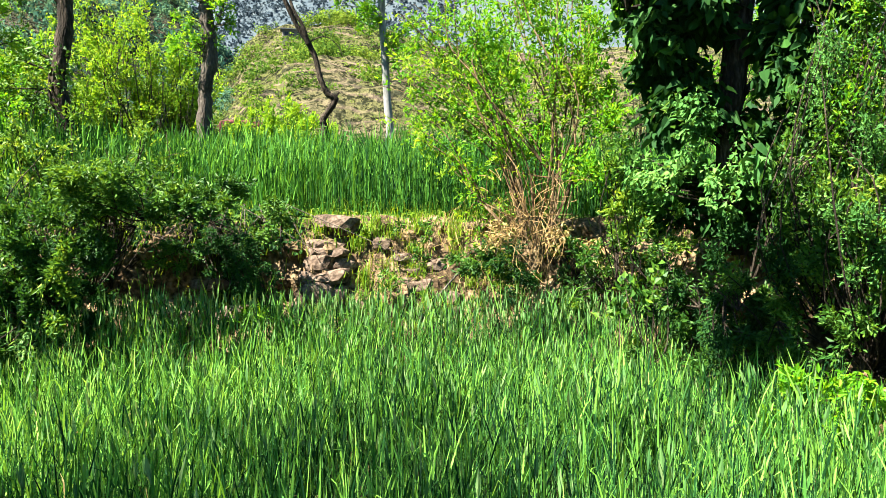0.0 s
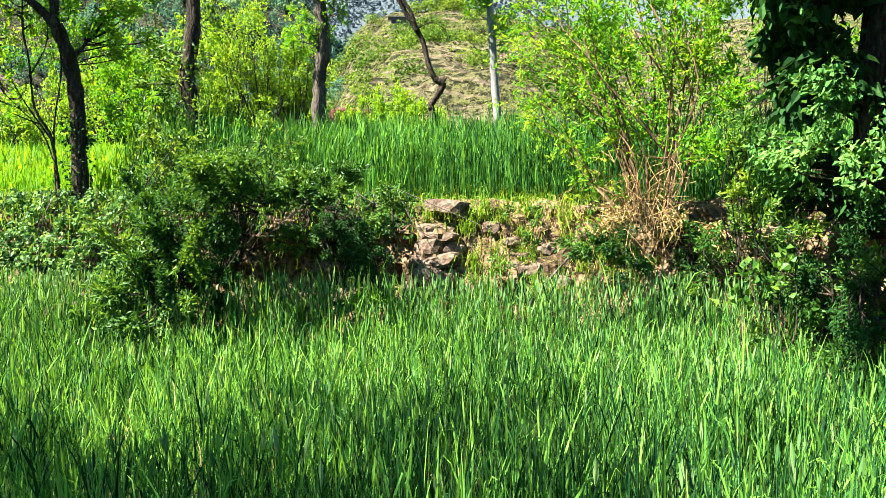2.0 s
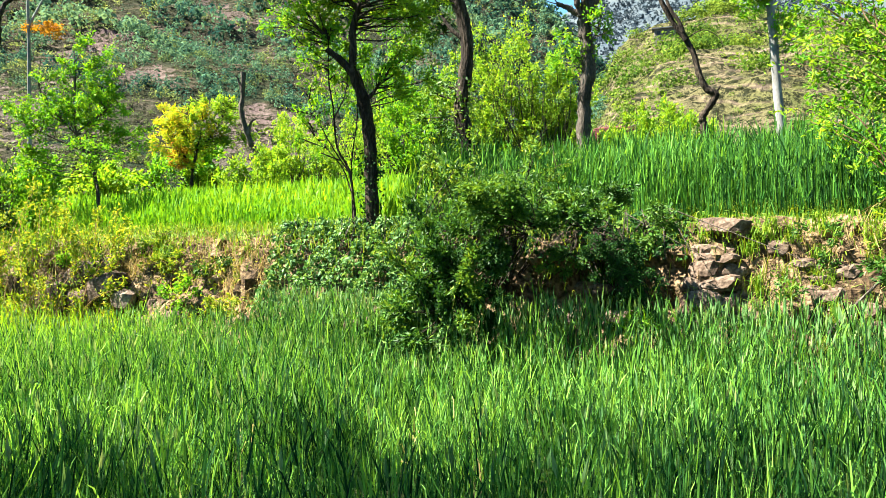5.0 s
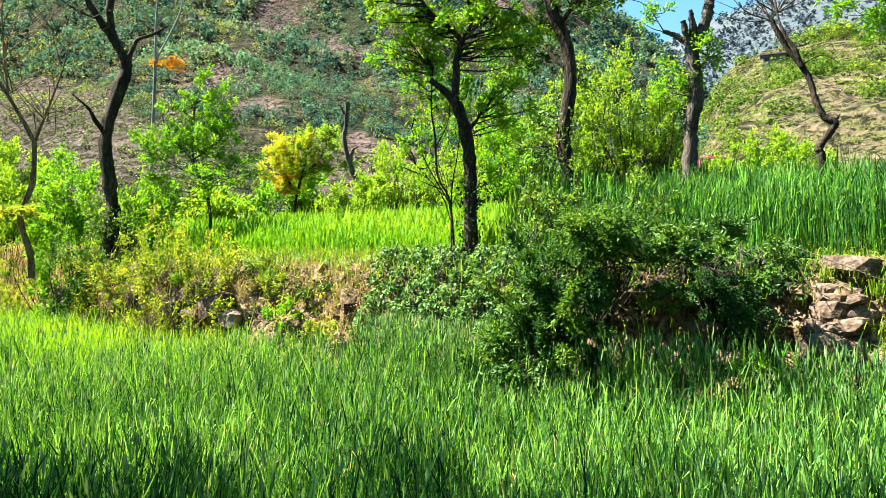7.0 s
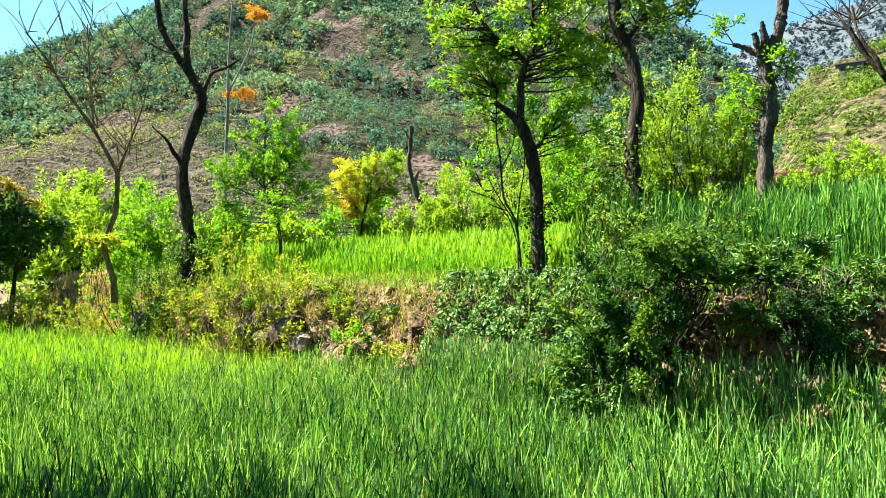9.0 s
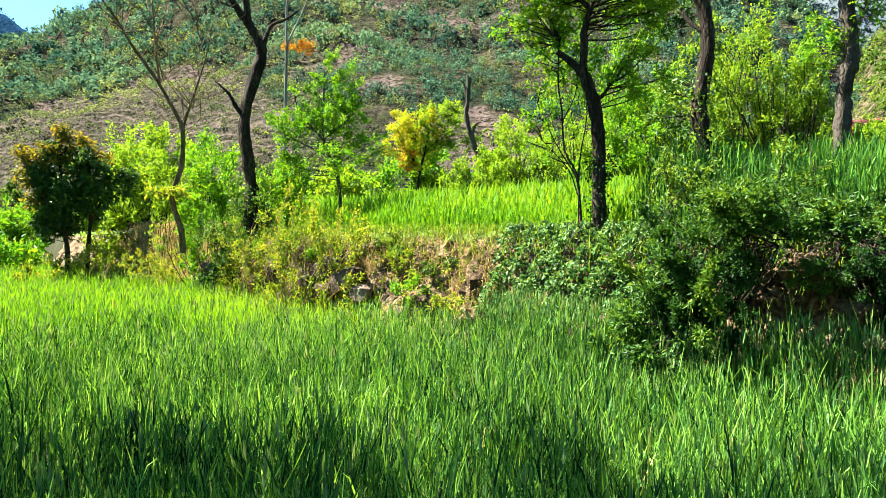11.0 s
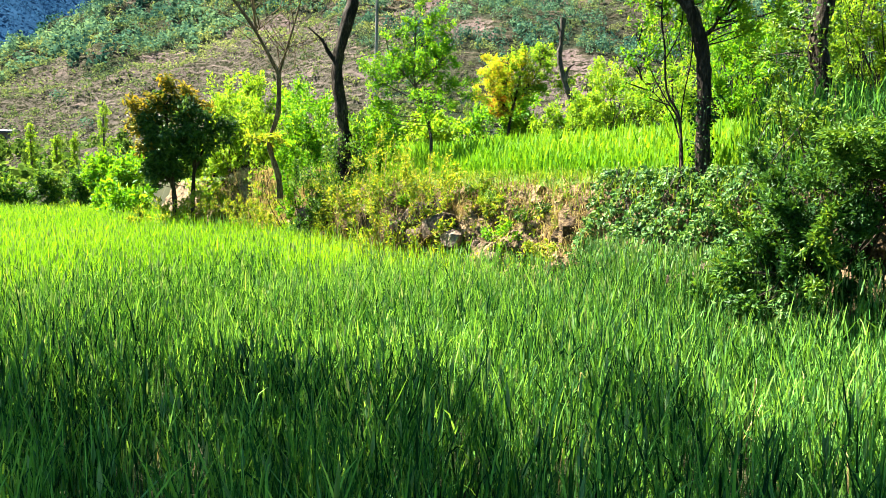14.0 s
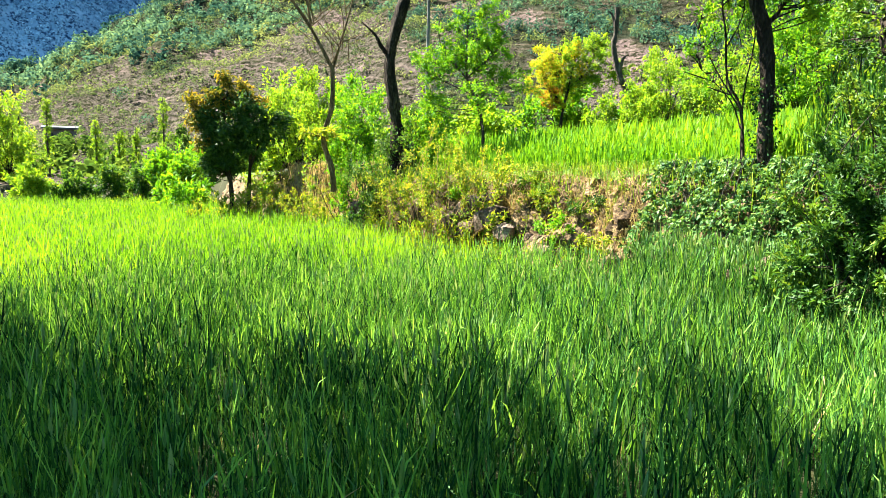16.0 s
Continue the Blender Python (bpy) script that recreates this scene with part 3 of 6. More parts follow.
near_wheat, far_wheat, ears, stalks = Soup(), Soup(), Soup(), Soup()
for dens, r0, r1, a0, a1, wide, leaves, seg, ear in (
        (520, 0.9, 3.2, -42, 96, 0.0068, 4, 2, 0.10), (580, 3.2, 5.2, -40, 94, 0.0070, 4, 2, 0.16), (520, 5.2, 8.6, -40, 94, 0.0078, 3, 1, 0.22),
        (330, 8.6, 16, 38, 96, 0.0100, 2, 1, 0.25), (125, 16, 30, 50, 94, 0.0150, 2, 1, 0.3), (52, 30, 46, 60, 94, 0.027, 2, 1, 0.3),
        (36, 0.9, 9, 96, 318, 0.016, 3, 1, 0)):
    x, y = ring_points(dens, r0, r1, a0, a1)
    if r1 < 9:  # several stalks from each root
        k = rng.integers(0, max(1, len(x) // 7), len(x))
        x, y = x[k] + rng.normal(size=len(x)) * 0.032, y[k] + rng.normal(size=len(x)) * 0.032
    keep = (uphill(x, y) < -0.2) & (x > -35 + 0.12 * y)
    x, y = x[keep], y[keep]
    tall = field_tall(x, y) * rng.uniform(0.62, 1.16, len(x))
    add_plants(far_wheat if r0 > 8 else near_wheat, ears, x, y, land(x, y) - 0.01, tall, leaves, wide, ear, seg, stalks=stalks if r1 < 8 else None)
# taller stalks against the foot of the terrace
x = rng.uniform(-5.5, 1.6, 2300)
y = np.interp(x, WALL[6:][::-1, 0], WALL[6:][::-1, 1]) - rng.uniform(0.05, 0.8, 2300)
add_plants(near_wheat, ears, x, y, np.zeros(2300), rng.uniform(0.75, 1.02, 2300), 3, 0.007, 0.8, 2, stalks=stalks)
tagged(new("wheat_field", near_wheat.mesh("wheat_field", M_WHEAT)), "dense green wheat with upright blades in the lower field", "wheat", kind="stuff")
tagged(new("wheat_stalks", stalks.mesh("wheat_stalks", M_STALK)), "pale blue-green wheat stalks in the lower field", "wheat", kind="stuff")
tagged(new("sun_tone_wheat", far_wheat.mesh("sun_tone_wheat", M_WHEAT_SUN_TONE)), "far wheat of the lower field, sunlight put into its lime colour", "wheat", kind="stuff")
tagged(new("wheat_ears", ears.mesh("wheat_ears", M_EAR)), "pale green wheat ears above the lower field", "wheat ears", kind="stuff")

# broad pale grass and a few dry leaves in the near wheat
soup = Soup()
x, y = ring_points(16, 1.2, 2.6, 8, 84)
add_grass(soup, x, y, land(x, y) + 0.05, rng.uniform(0.45, 0.72, len(x)), 0.013)
tagged(new("field_grass", soup.mesh("field_grass", M_STALK)), "broad pale grass blades arching among the near wheat", "grass", kind="stuff")
soup = Soup()
x, y = ring_points(22, 1.2, 4.5, -38, 90)
keep = wave(x, y, 1.6, 47) > 0.15
x, y = x[keep], y[keep]
add_grass(soup, x, y, land(x, y) + rng.uniform(0.1, 0.42, len(x)), rng.uniform(0.12, 0.28, len(x)), 0.008)
tagged(new("dry_leaves", soup.mesh("dry_leaves", M_DRYGRASS)), "withered yellow leaves low among the wheat stalks", "dry leaves", kind="stuff")

# upper field: tall dark wheat behind the stones, shorter lime wheat along the rest
soup = Soup()
n = 18000
x, s = rng.uniform(-4.4, 3.2, n), rng.uniform(0, 1, n) ** 1.8 * 8 + 0.5
y = wall_y(np.minimum(x, 0.7)) + s
tall = (0.74 + 0.07 * wave(x, y, 2.5, 31)) * rng.uniform(0.72, 1.12, n) * np.clip(0.72 + (s - 0.5) * 0.9, 0.7, 1)
add_plants(soup, None, x, y, land(x, y), tall, 2, 0.0105, 0, 2, 0.05)
tagged(new("upper_wheat", soup.mesh("upper_wheat", M_WHEAT_UP)), "tall dark green wheat standing on the upper terrace", "wheat", kind="stuff")
soup = Soup()
n = 26000
x, s = rng.uniform(-17.5, -3.6, n), rng.uniform(0, 1, n) ** 1.5 * 14 + 0.62
y = wall_y(x) + s
tall = (0.52 + 0.06 * wave(x, y, 2.5, 32)) * rng.uniform(0.7, 1.15, n) * np.clip(0.5 + (s - 0.6) * 0.6, 0.5, 1)
add_plants(soup, None, x, y, land(x, y), tall, 2, 0.022, 0, 1, 0.08)
tagged(new("young_wheat", soup.mesh("young_wheat", M_WHEAT_LIME)), "short bright lime-green wheat on the upper terrace", "wheat", kind="stuff")

soup = Soup()
n = 13000
x, s = rng.uniform(-16, 1.0, n), rng.normal(0.78, 0.32, n)
y = wall_y(x) + s
add_grass(soup, x, y, np.where(s < 0.6, 1.32 + s * 0.6, 1.68 + 0.1 * np.maximum(s - 0.7, 0)), rng.uniform(0.06, 0.2, n) * np.where((x > -3) & (s < 0.75), 0.55, 1), 0.010)
tagged(new("edge_grass", soup.mesh("edge_grass", M_EDGEGRASS)), "fresh green grass along the lip of the terrace", "grass", kind="stuff")

# ---- trees on the upper terrace ----
def make_tree(name, label, limbs, sprays, leaf_mat, bark_mat, leaf_size, twig=0.012, slim=0.42, droop=0.1, knots=0.06, group="trees on the terrace", extra=(), category="tree"):
    """limbs: (points, radius at start, radius at end). sprays: (start, centre, radius, twigs, leaves on a twig)."""
    base = np.array(limbs[0][0][0], float)
    root = thing(name, base, label, category, group)
    wood, leaf = Soup(), Soup()
    twigs = Soup()
    add_tube(wood, limbs[0][0], limbs[0][1], limbs[0][2], 11, knots)
    for pts, r0, r1 in limbs[1:]:
        if r0 < 0.024:
            add_tube(twigs, pts, r0, r1, 5, knots, 3)
        else:
            one = Soup()
            add_tube(one, pts, r0, r1, 9, knots)
            part("limb", one.mesh("limb", bark_mat, base, True), root)
    bones = np.concatenate([smooth_path(pts, 8) for pts, r0, r1 in limbs])
    for start, centre, radius, k, per in sprays:
        add_crown(twigs, leaf, start, centre, radius, k, per, leaf_size, slim, twig, droop, bones)
    part("trunk", wood.mesh("trunk", bark_mat, base, True), root)
    if twigs.n:
        part("branchwork", twigs.mesh("branchwork", bark_mat, base, True), root, kind="stuff")
    if leaf.n:
        part("crown", leaf.mesh("crown", leaf_mat, base), root, kind="stuff")
    for nm, mat, list_ in extra:
        sp, tw = Soup(), Soup()
        for start, centre, radius, k, per, sz in list_:
            add_crown(tw, sp, start, centre, radius, k, per, sz, slim, twig, droop, bones)
        part(nm, sp.mesh(nm, mat, base), root, kind="stuff")
        part("twigwork", tw.mesh("twigwork", bark_mat, base), root, kind="stuff")
    return root


def heads_round(c, spread, r, n, twigs, per, seed, size=None):
    """Leafy heads scattered round the middle of a crown."""
    g = np.random.default_rng(seed)
    out = []
    for _ in range(n):
        p = np.asarray(c) + unit(g.normal(size=3)) * np.asarray(spread) * g.uniform(0.35, 1.0)
        f = g.uniform(0.7, 1.25)
        row = (tuple(np.asarray(c) - [0, 0, spread[2] * 0.8]), tuple(p), (r * f, r * f, r * f * 0.85), int(twigs * f), per)
        out.append(row if size is None else row + (size,))
    return out


def ivy_on(path, r, n, size, spread=0.05):
    """Leaves that cling to a trunk."""
    sp = Soup()
    p = smooth_path(path, 12)
    at = p[rng.integers(0, len(p), n)]
    d = unit(rng.normal(size=(n, 3)) * np.array([1, 1, 0.3]))
    add_leaves(sp, at + d * (r + np.abs(rng.normal(size=(n, 1))) * spread) + rng.normal(size=(n, 3)) * 0.03, size, d * 0.6 - np.array([0, 0, 0.6]), 0.7, 0.7)
    return sp


# ivy-clad tree behind the thicket
A = [(-4.04, 8.11, 1.6), (-4.04, 8.11, 2.2), (-4.02, 8.12, 2.64), (-4.09, 8.09, 3.04), (-4.05, 8.1, 3.37), (-4.01, 8.12, 3.77), (-4.05, 8.11, 4.15), (-4.13, 8.07, 4.42), (-4.22, 8.03, 4.73), (-4.35, 8.0, 6.3)]
ta = make_tree("tree", "slender dark-barked tree with ivy climbing its trunk", [(A, 0.095, 0.07), ([(-4.05, 8.1, 3.9), (-4.25, 8.1, 4.1), (-4.5, 8.2, 4.5)], 0.026, 0.01), ([(-4.13, 8.07, 4.4), (-3.9, 8.1, 4.75), (-3.7, 8.1, 5.2)], 0.03, 0.012)],
               [((-4.1, 8.1, 4.3), (-3.75, 8.0, 4.75), (0.5, 0.4, 0.45), 22, 22), ((-4.2, 8.05, 4.9), (-4.9, 8.3, 5.3), (0.7, 0.5, 0.4), 24, 22),
                ((-4.3, 8.0, 5.6), (-3.7, 8.1, 6.0), (1.0, 0.9, 0.6), 40, 24), ((-4.3, 8.0, 5.9), (-5.0, 7.9, 6.4), (1.1, 1.0, 0.7), 40, 24),
                ((-4.06, 8.1, 3.0), (-4.5, 8.3, 3.2), (0.4, 0.3, 0.5), 24, 20), ((-4.1, 8.1, 4.2), (-4.6, 8.4, 4.4), (0.5, 0.4, 0.5), 50, 22), ((-4.1, 8.1, 4.6), (-3.6, 8.3, 5.0), (0.5, 0.5, 0.4), 50, 22)],
               M_LEAF_BUSH, M_BARK, 0.07)
sp = ivy_on(A[:5], 0.085, 700, 0.05, 0.07)
part("ivy", sp.mesh("ivy", M_LEAF_BUSH, A[0]), ta, "green ivy leaves", "stuff")

# forked tree on the lip of the terrace
C0 = [(-4.76, 7.15, 1.5), (-4.76, 7.15, 1.79), (-4.77, 7.15, 2.14), (-4.77, 7.15, 2.51), (-4.79, 7.14, 2.84), (-4.83, 7.11, 3.12), (-4.91, 7.06, 3.40)]
C1 = [(-4.91, 7.06, 3.37), (-4.92, 7.06, 3.51), (-4.91, 7.06, 3.7), (-4.91, 7.06, 3.89), (-4.84, 7.1, 4.15), (-4.78, 7.14, 4.29), (-4.8, 7.13, 4.57), (-4.75, 7.15, 6.0)]
tc = make_tree("tree", "dark forked tree with small bright leaves on the terrace lip",
               [(C0, 0.078, 0.066), (C1, 0.05, 0.022), ([(-4.90, 7.06, 3.36), (-4.98, 7.02, 3.48), (-5.06, 6.97, 3.57), (-5.16, 6.91, 3.66)], 0.048, 0.033),
                ([(-4.86, 7.09, 4.1), (-4.96, 7.03, 4.23), (-5.09, 6.94, 4.34), (-5.23, 6.86, 4.52), (-5.4, 6.75, 4.9)], 0.034, 0.015),
                ([(-4.81, 7.12, 3.1), (-4.74, 7.17, 3.17), (-4.68, 7.2, 3.27)], 0.028, 0.012), ([(-4.8, 7.12, 4.2), (-4.68, 7.16, 4.26), (-4.6, 7.2, 4.3)], 0.024, 0.01),
                ([(-4.99, 7.14, 1.6), (-4.99, 7.14, 1.89), (-5.03, 7.11, 2.33), (-5.14, 7.04, 2.59), (-5.17, 7.02, 3.05), (-5.21, 7.0, 3.34), (-5.2, 7.0, 3.8)], 0.018, 0.006),
                ([(-5.01, 7.14, 1.6), (-5.01, 7.13, 2.41), (-4.94, 7.17, 2.99), (-4.98, 7.15, 3.6)], 0.011, 0.004), ([(-5.03, 7.11, 2.3), (-5.25, 7.0, 2.7), (-5.45, 6.9, 3.2)], 0.010, 0.004),
                ([(-5.02, 7.12, 2.1), (-5.2, 7.2, 2.4), (-5.5, 7.1, 2.75)], 0.009, 0.003), ([(-5.17, 7.02, 2.9), (-5.05, 7.1, 3.2), (-5.02, 7.1, 3.5)], 0.009, 0.003)],
               [((-4.9, 7.05, 3.9), (-5.25, 7.0, 4.15), (0.45, 0.4, 0.45), 48, 24), ((-4.85, 7.1, 4.2), (-4.4, 7.1, 4.35), (0.45, 0.4, 0.45), 52, 24),
                ((-5.3, 6.8, 4.7), (-5.55, 6.8, 4.75), (0.5, 0.4, 0.4), 50, 24), ((-4.8, 7.1, 4.6), (-4.75, 7.1, 4.95), (0.8, 0.6, 0.45), 76, 24),
                ((-4.65, 7.1, 3.45), (-4.5, 7.2, 3.6), (0.35, 0.3, 0.4), 30, 18), ((-4.9, 7.05, 3.7), (-5.6, 6.8, 4.2), (0.35, 0.3, 0.4), 34, 20), ((-5.15, 6.9, 3.6), (-5.4, 7.0, 3.75), (0.35, 0.3, 0.35), 14, 18),
                ((-5.2, 7.0, 3.0), (-5.35, 7.0, 2.9), (0.3, 0.3, 0.5), 12, 12), ((-4.8, 7.1, 5.4), (-4.9, 7.1, 6.0), (1.2, 1.0, 0.6), 40, 24)],
               M_LEAF_BRIGHT, M_BARK, 0.055, extra=[("side_foliage", M_LEAF_LIME, [((-4.9, 7.05, 3.8), (-5.3, 7.1, 4.4), (0.55, 0.45, 0.5), 70, 24, 0.055), ((-4.85, 7.1, 4.0), (-4.35, 7.2, 4.0), (0.4, 0.4, 0.5), 60, 24, 0.055), ((-4.85, 7.1, 4.3), (-4.6, 7.2, 4.8), (0.6, 0.5, 0.4), 60, 24, 0.055), ((-5.1, 6.9, 3.6), (-5.5, 7.0, 4.0), (0.35, 0.35, 0.4), 36, 22, 0.055), ((-4.9, 7.1, 3.5), (-5.3, 7.1, 3.5), (0.4, 0.35, 0.35), 34, 20, 0.05), ((-4.8, 7.1, 3.3), (-4.4, 7.35, 3.5), (0.4, 0.35, 0.4), 40, 20, 0.05), ((-4.8, 7.1, 4.0), (-4.3, 7.35, 4.1), (0.4, 0.35, 0.4), 40, 20, 0.05), ((-4.9, 7.1, 4.2), (-5.0, 7.35, 4.3), (0.5, 0.35, 0.4), 40, 20, 0.05), ((-5.1, 6.9, 4.4), (-5.75, 6.75, 4.6), (0.45, 0.35, 0.35), 36, 20, 0.05)])])
sp = ivy_on(C0[:4], 0.072, 420, 0.045, 0.02)
part("ivy", sp.mesh("ivy", M_LEAF_DARK, C0[0]), tc, "dark ivy leaves", "stuff")

# pollarded tree in the wheat
B0 = [(-3.52, 11.26, 1.9), (-3.51, 11.26, 2.91), (-3.5, 11.27, 3.3), (-3.48, 11.27, 3.76), (-3.41, 11.29, 4.12), (-3.44, 11.28, 4.53), (-3.48, 11.27, 4.87), (-3.46, 11.28, 5.0)]
make_tree("tree", "grey-barked pollarded tree with a knobbly fork", [(B0, 0.105, 0.085),
          ([B0[-1], (-3.58, 11.24, 5.01), (-3.7, 11.21, 5.1), (-3.87, 11.17, 5.18)], 0.06, 0.032), ([(-3.47, 11.28, 4.9), (-3.34, 11.31, 5.15), (-3.26, 11.33, 5.4), (-3.23, 11.34, 5.66), (-3.1, 11.3, 6.6)], 0.085, 0.065),
          ([(-3.5, 11.2, 4.95), (-3.52, 11.14, 5.1), (-3.55, 11.1, 5.26)], 0.05, 0.045), ([(-3.46, 11.2, 5.0), (-3.42, 11.12, 5.15), (-3.44, 11.08, 5.3)], 0.045, 0.04), ([(-3.4, 11.25, 5.05), (-3.44, 11.18, 5.3), (-3.46, 11.15, 5.42)], 0.04, 0.03),
          ([(-3.85, 11.17, 5.16), (-4.1, 11.1, 5.6), (-4.4, 11.0, 5.75)], 0.014, 0.005), ([(-3.44, 11.26, 4.4), (-3.3, 11.2, 4.6), (-3.15, 11.2, 4.95)], 0.016, 0.006)],
          [((-3.45, 11.3, 4.6), (-3.75, 11.2, 4.3), (0.35, 0.35, 0.45), 22, 16), ((-3.89, 11.16, 5.27), (-4.0, 11.1, 5.4), (0.35, 0.3, 0.25), 14, 12),
           ((-3.4, 11.3, 4.5), (-3.2, 11.2, 4.7), (0.25, 0.3, 0.5), 12, 12), ((-3.2, 11.3, 6.0), (-3.4, 11.2, 6.5), (0.9, 0.7, 0.4), 24, 18)],
          M_LEAF_BRIGHT, M_BARK_PALE, 0.07, knots=0.12)

# bent leafless tree
K0 = [(-2.2, 15.57, 2.3), (-2.21, 15.57, 3.65), (-2.25, 15.56, 3.89), (-2.09, 15.58, 4.14), (-1.99, 15.59, 4.34), (-2.15, 15.57, 4.45), (-2.29, 15.56, 4.74), (-2.4, 15.55, 5.19), (-2.56, 15.53, 5.52),
      (-2.77, 15.51, 5.84), (-2.94, 15.49, 6.18), (-3.07, 15.48, 6.47)]
limbs = [(K0, 0.078, 0.045), ([(-2.54, 15.5, 5.48), (-2.65, 15.45, 5.84), (-2.81, 15.44, 6.11), (-2.94, 15.45, 6.47), (-3.0, 15.48, 6.9)], 0.05, 0.02),
         ([(-1.99, 15.59, 4.36), (-1.93, 15.59, 4.45), (-1.9, 15.6, 4.5)], 0.03, 0.01), ([(-2.56, 15.53, 5.5), (-2.23, 15.57, 5.66), (-1.95, 15.6, 5.5), (-1.83, 15.61, 5.26)], 0.014, 0.005),
         ([K0[-1], (-3.6, 15.42, 6.55), (-4.17, 15.36, 6.82)], 0.016, 0.005), ([K0[-1], (-3.55, 15.42, 6.75), (-3.95, 15.36, 7.3)], 0.016, 0.005)]
for k in range(15):
    a = rng.uniform(-1.1, 1.2)
    l = rng.uniform(0.7, 1.7)
    top = np.array(K0[-1] if k % 2 else (-2.97, 15.48, 6.6))
    e = top + np.array([math.sin(a) * l, rng.normal() * 0.3, math.cos(a) * l * 0.9])
    limbs.append(([top, (top + e) / 2 + rng.normal(size=3) * 0.06, e], 0.014, 0.004))
make_tree("tree", "bent dark leafless tree with thin whippy twigs", limbs, [], M_LEAF_BRIGHT, M_BARK, 0.06, knots=0.1)

# pale straight trunk, leafy at the top
P0 = [(-0.8, 15.64, 2.3), (-0.82, 15.64, 3.6), (-0.88, 15.64, 4.34), (-0.94, 15.64, 5.37), (-0.99, 15.64, 6.05), (-1.05, 15.6, 8.4)]
make_tree("tree", "straight pale grey trunk with tufts of fresh leaves", [(P0, 0.09, 0.07)],
          [((-1, 15.6, 6.3), (-1.5, 15.5, 6.6), (0.7, 0.6, 0.5), 24, 18), ((-1, 15.6, 6.5), (-0.4, 15.5, 6.9), (0.8, 0.6, 0.5), 26, 18), ((-0.95, 15.6, 5.2), (-0.6, 15.5, 5.5), (0.4, 0.4, 0.5), 14, 14),
           ((-1, 15.6, 7.2), (-1.2, 15.5, 7.6), (1.2, 1.0, 0.6), 36, 18), ((-0.95, 15.6, 5.6), (-1.3, 15.5, 5.9), (0.35, 0.4, 0.35), 12, 14)],
          M_LEAF_BRIGHT, M_BARK_GREY, 0.10, knots=0.03)

# big dark forked tree at the far end of the wall
D0 = [(-12.81, 7.58, 1.6), (-12.81, 7.58, 2.53), (-12.84, 7.53, 2.97), (-12.88, 7.46, 3.79), (-12.83, 7.55, 4.42), (-12.73, 7.72, 5.08), (-12.73, 7.71, 5.39)]
make_tree("tree", "crooked dark bare tree forking into two stout limbs", [(D0, 0.125, 0.10),
          ([(-12.73, 7.71, 5.3), (-12.82, 7.57, 5.63), (-12.93, 7.36, 5.96), (-13.07, 7.12, 6.4), (-13.13, 7.02, 6.92), (-13.3, 6.9, 8.2)], 0.095, 0.045), ([(-12.72, 7.74, 5.25), (-12.67, 7.82, 5.55), (-12.62, 7.9, 5.74), (-12.45, 8.1, 5.86), (-12.3, 8.3, 6.05)], 0.045, 0.015),
          ([(-12.84, 7.52, 5.7), (-12.87, 7.46, 6.1), (-12.86, 7.47, 6.5), (-12.89, 7.43, 7.0), (-12.8, 7.4, 8.5)], 0.075, 0.04), ([(-12.88, 7.46, 3.9), (-12.98, 7.3, 4.15), (-13.02, 7.2, 4.35), (-13.2, 7.0, 4.6)], 0.05, 0.012),
          ([(-12.93, 7.36, 6.0), (-13.1, 7.05, 6.1), (-13.3, 6.7, 6.35), (-13.5, 6.4, 6.9)], 0.022, 0.007)],
          [], M_LEAF_BRIGHT, M_BARK, 0.06, knots=0.11)

# bare pale sapling that leans out over the wall
E0 = [(-12.94, 6.25, 1.3), (-12.94, 6.22, 1.72), (-13.0, 6.08, 2.3), (-12.94, 6.23, 2.9), (-12.93, 6.25, 3.59)]
limbs = [(E0, 0.06, 0.042), ([E0[-1], (-13.09, 5.88, 4.34), (-13.25, 5.47, 4.97), (-13.34, 5.23, 5.41), (-13.5, 4.9, 5.9)], 0.038, 0.012),
         ([E0[-1], (-12.87, 6.36, 4.0), (-12.77, 6.59, 4.84), (-12.7, 6.7, 5.5)], 0.03, 0.01), ([(-13.09, 5.88, 4.34), (-13.12, 5.81, 5.22), (-13.14, 5.75, 6.2)], 0.026, 0.009)]
for k in range(90):
    m = limbs[1 + k % (3 if k < 40 else 30)][0]
    i = rng.integers(0, len(m) - 1)
    st = np.array(m[i]) + (np.array(m[i + 1]) - np.array(m[i])) * rng.uniform()
    e = st + rng.normal(size=3) * [0.4, 0.55, 0.2] + [0, 0, rng.uniform(0.3, 1.1)]
    limbs.append(([st, (st + e) / 2 + rng.normal(size=3) * 0.06, e], 0.010, 0.003))
make_tree("tree", "thin pale tree with bare spreading twigs", limbs, [], M_LEAF_BRIGHT, M_BARK_TAN, 0.05, knots=0.07,
          extra=[("sparse_foliage", M_LEAF_OLIVE, [((-13.2, 5.6, 4.9), (-13.3, 5.2, 5.3), (0.6, 0.8, 0.6), 26, 4, 0.04), ((-12.8, 6.5, 4.8), (-12.8, 6.5, 5.2), (0.5, 0.7, 0.6), 24, 4, 0.04)]), ("tuft", M_LEAF_OLIVE, [((-13.0, 6.1, 2.4), (-12.9, 5.9, 2.4), (0.25, 0.4, 0.08), 8, 14, 0.10)])])

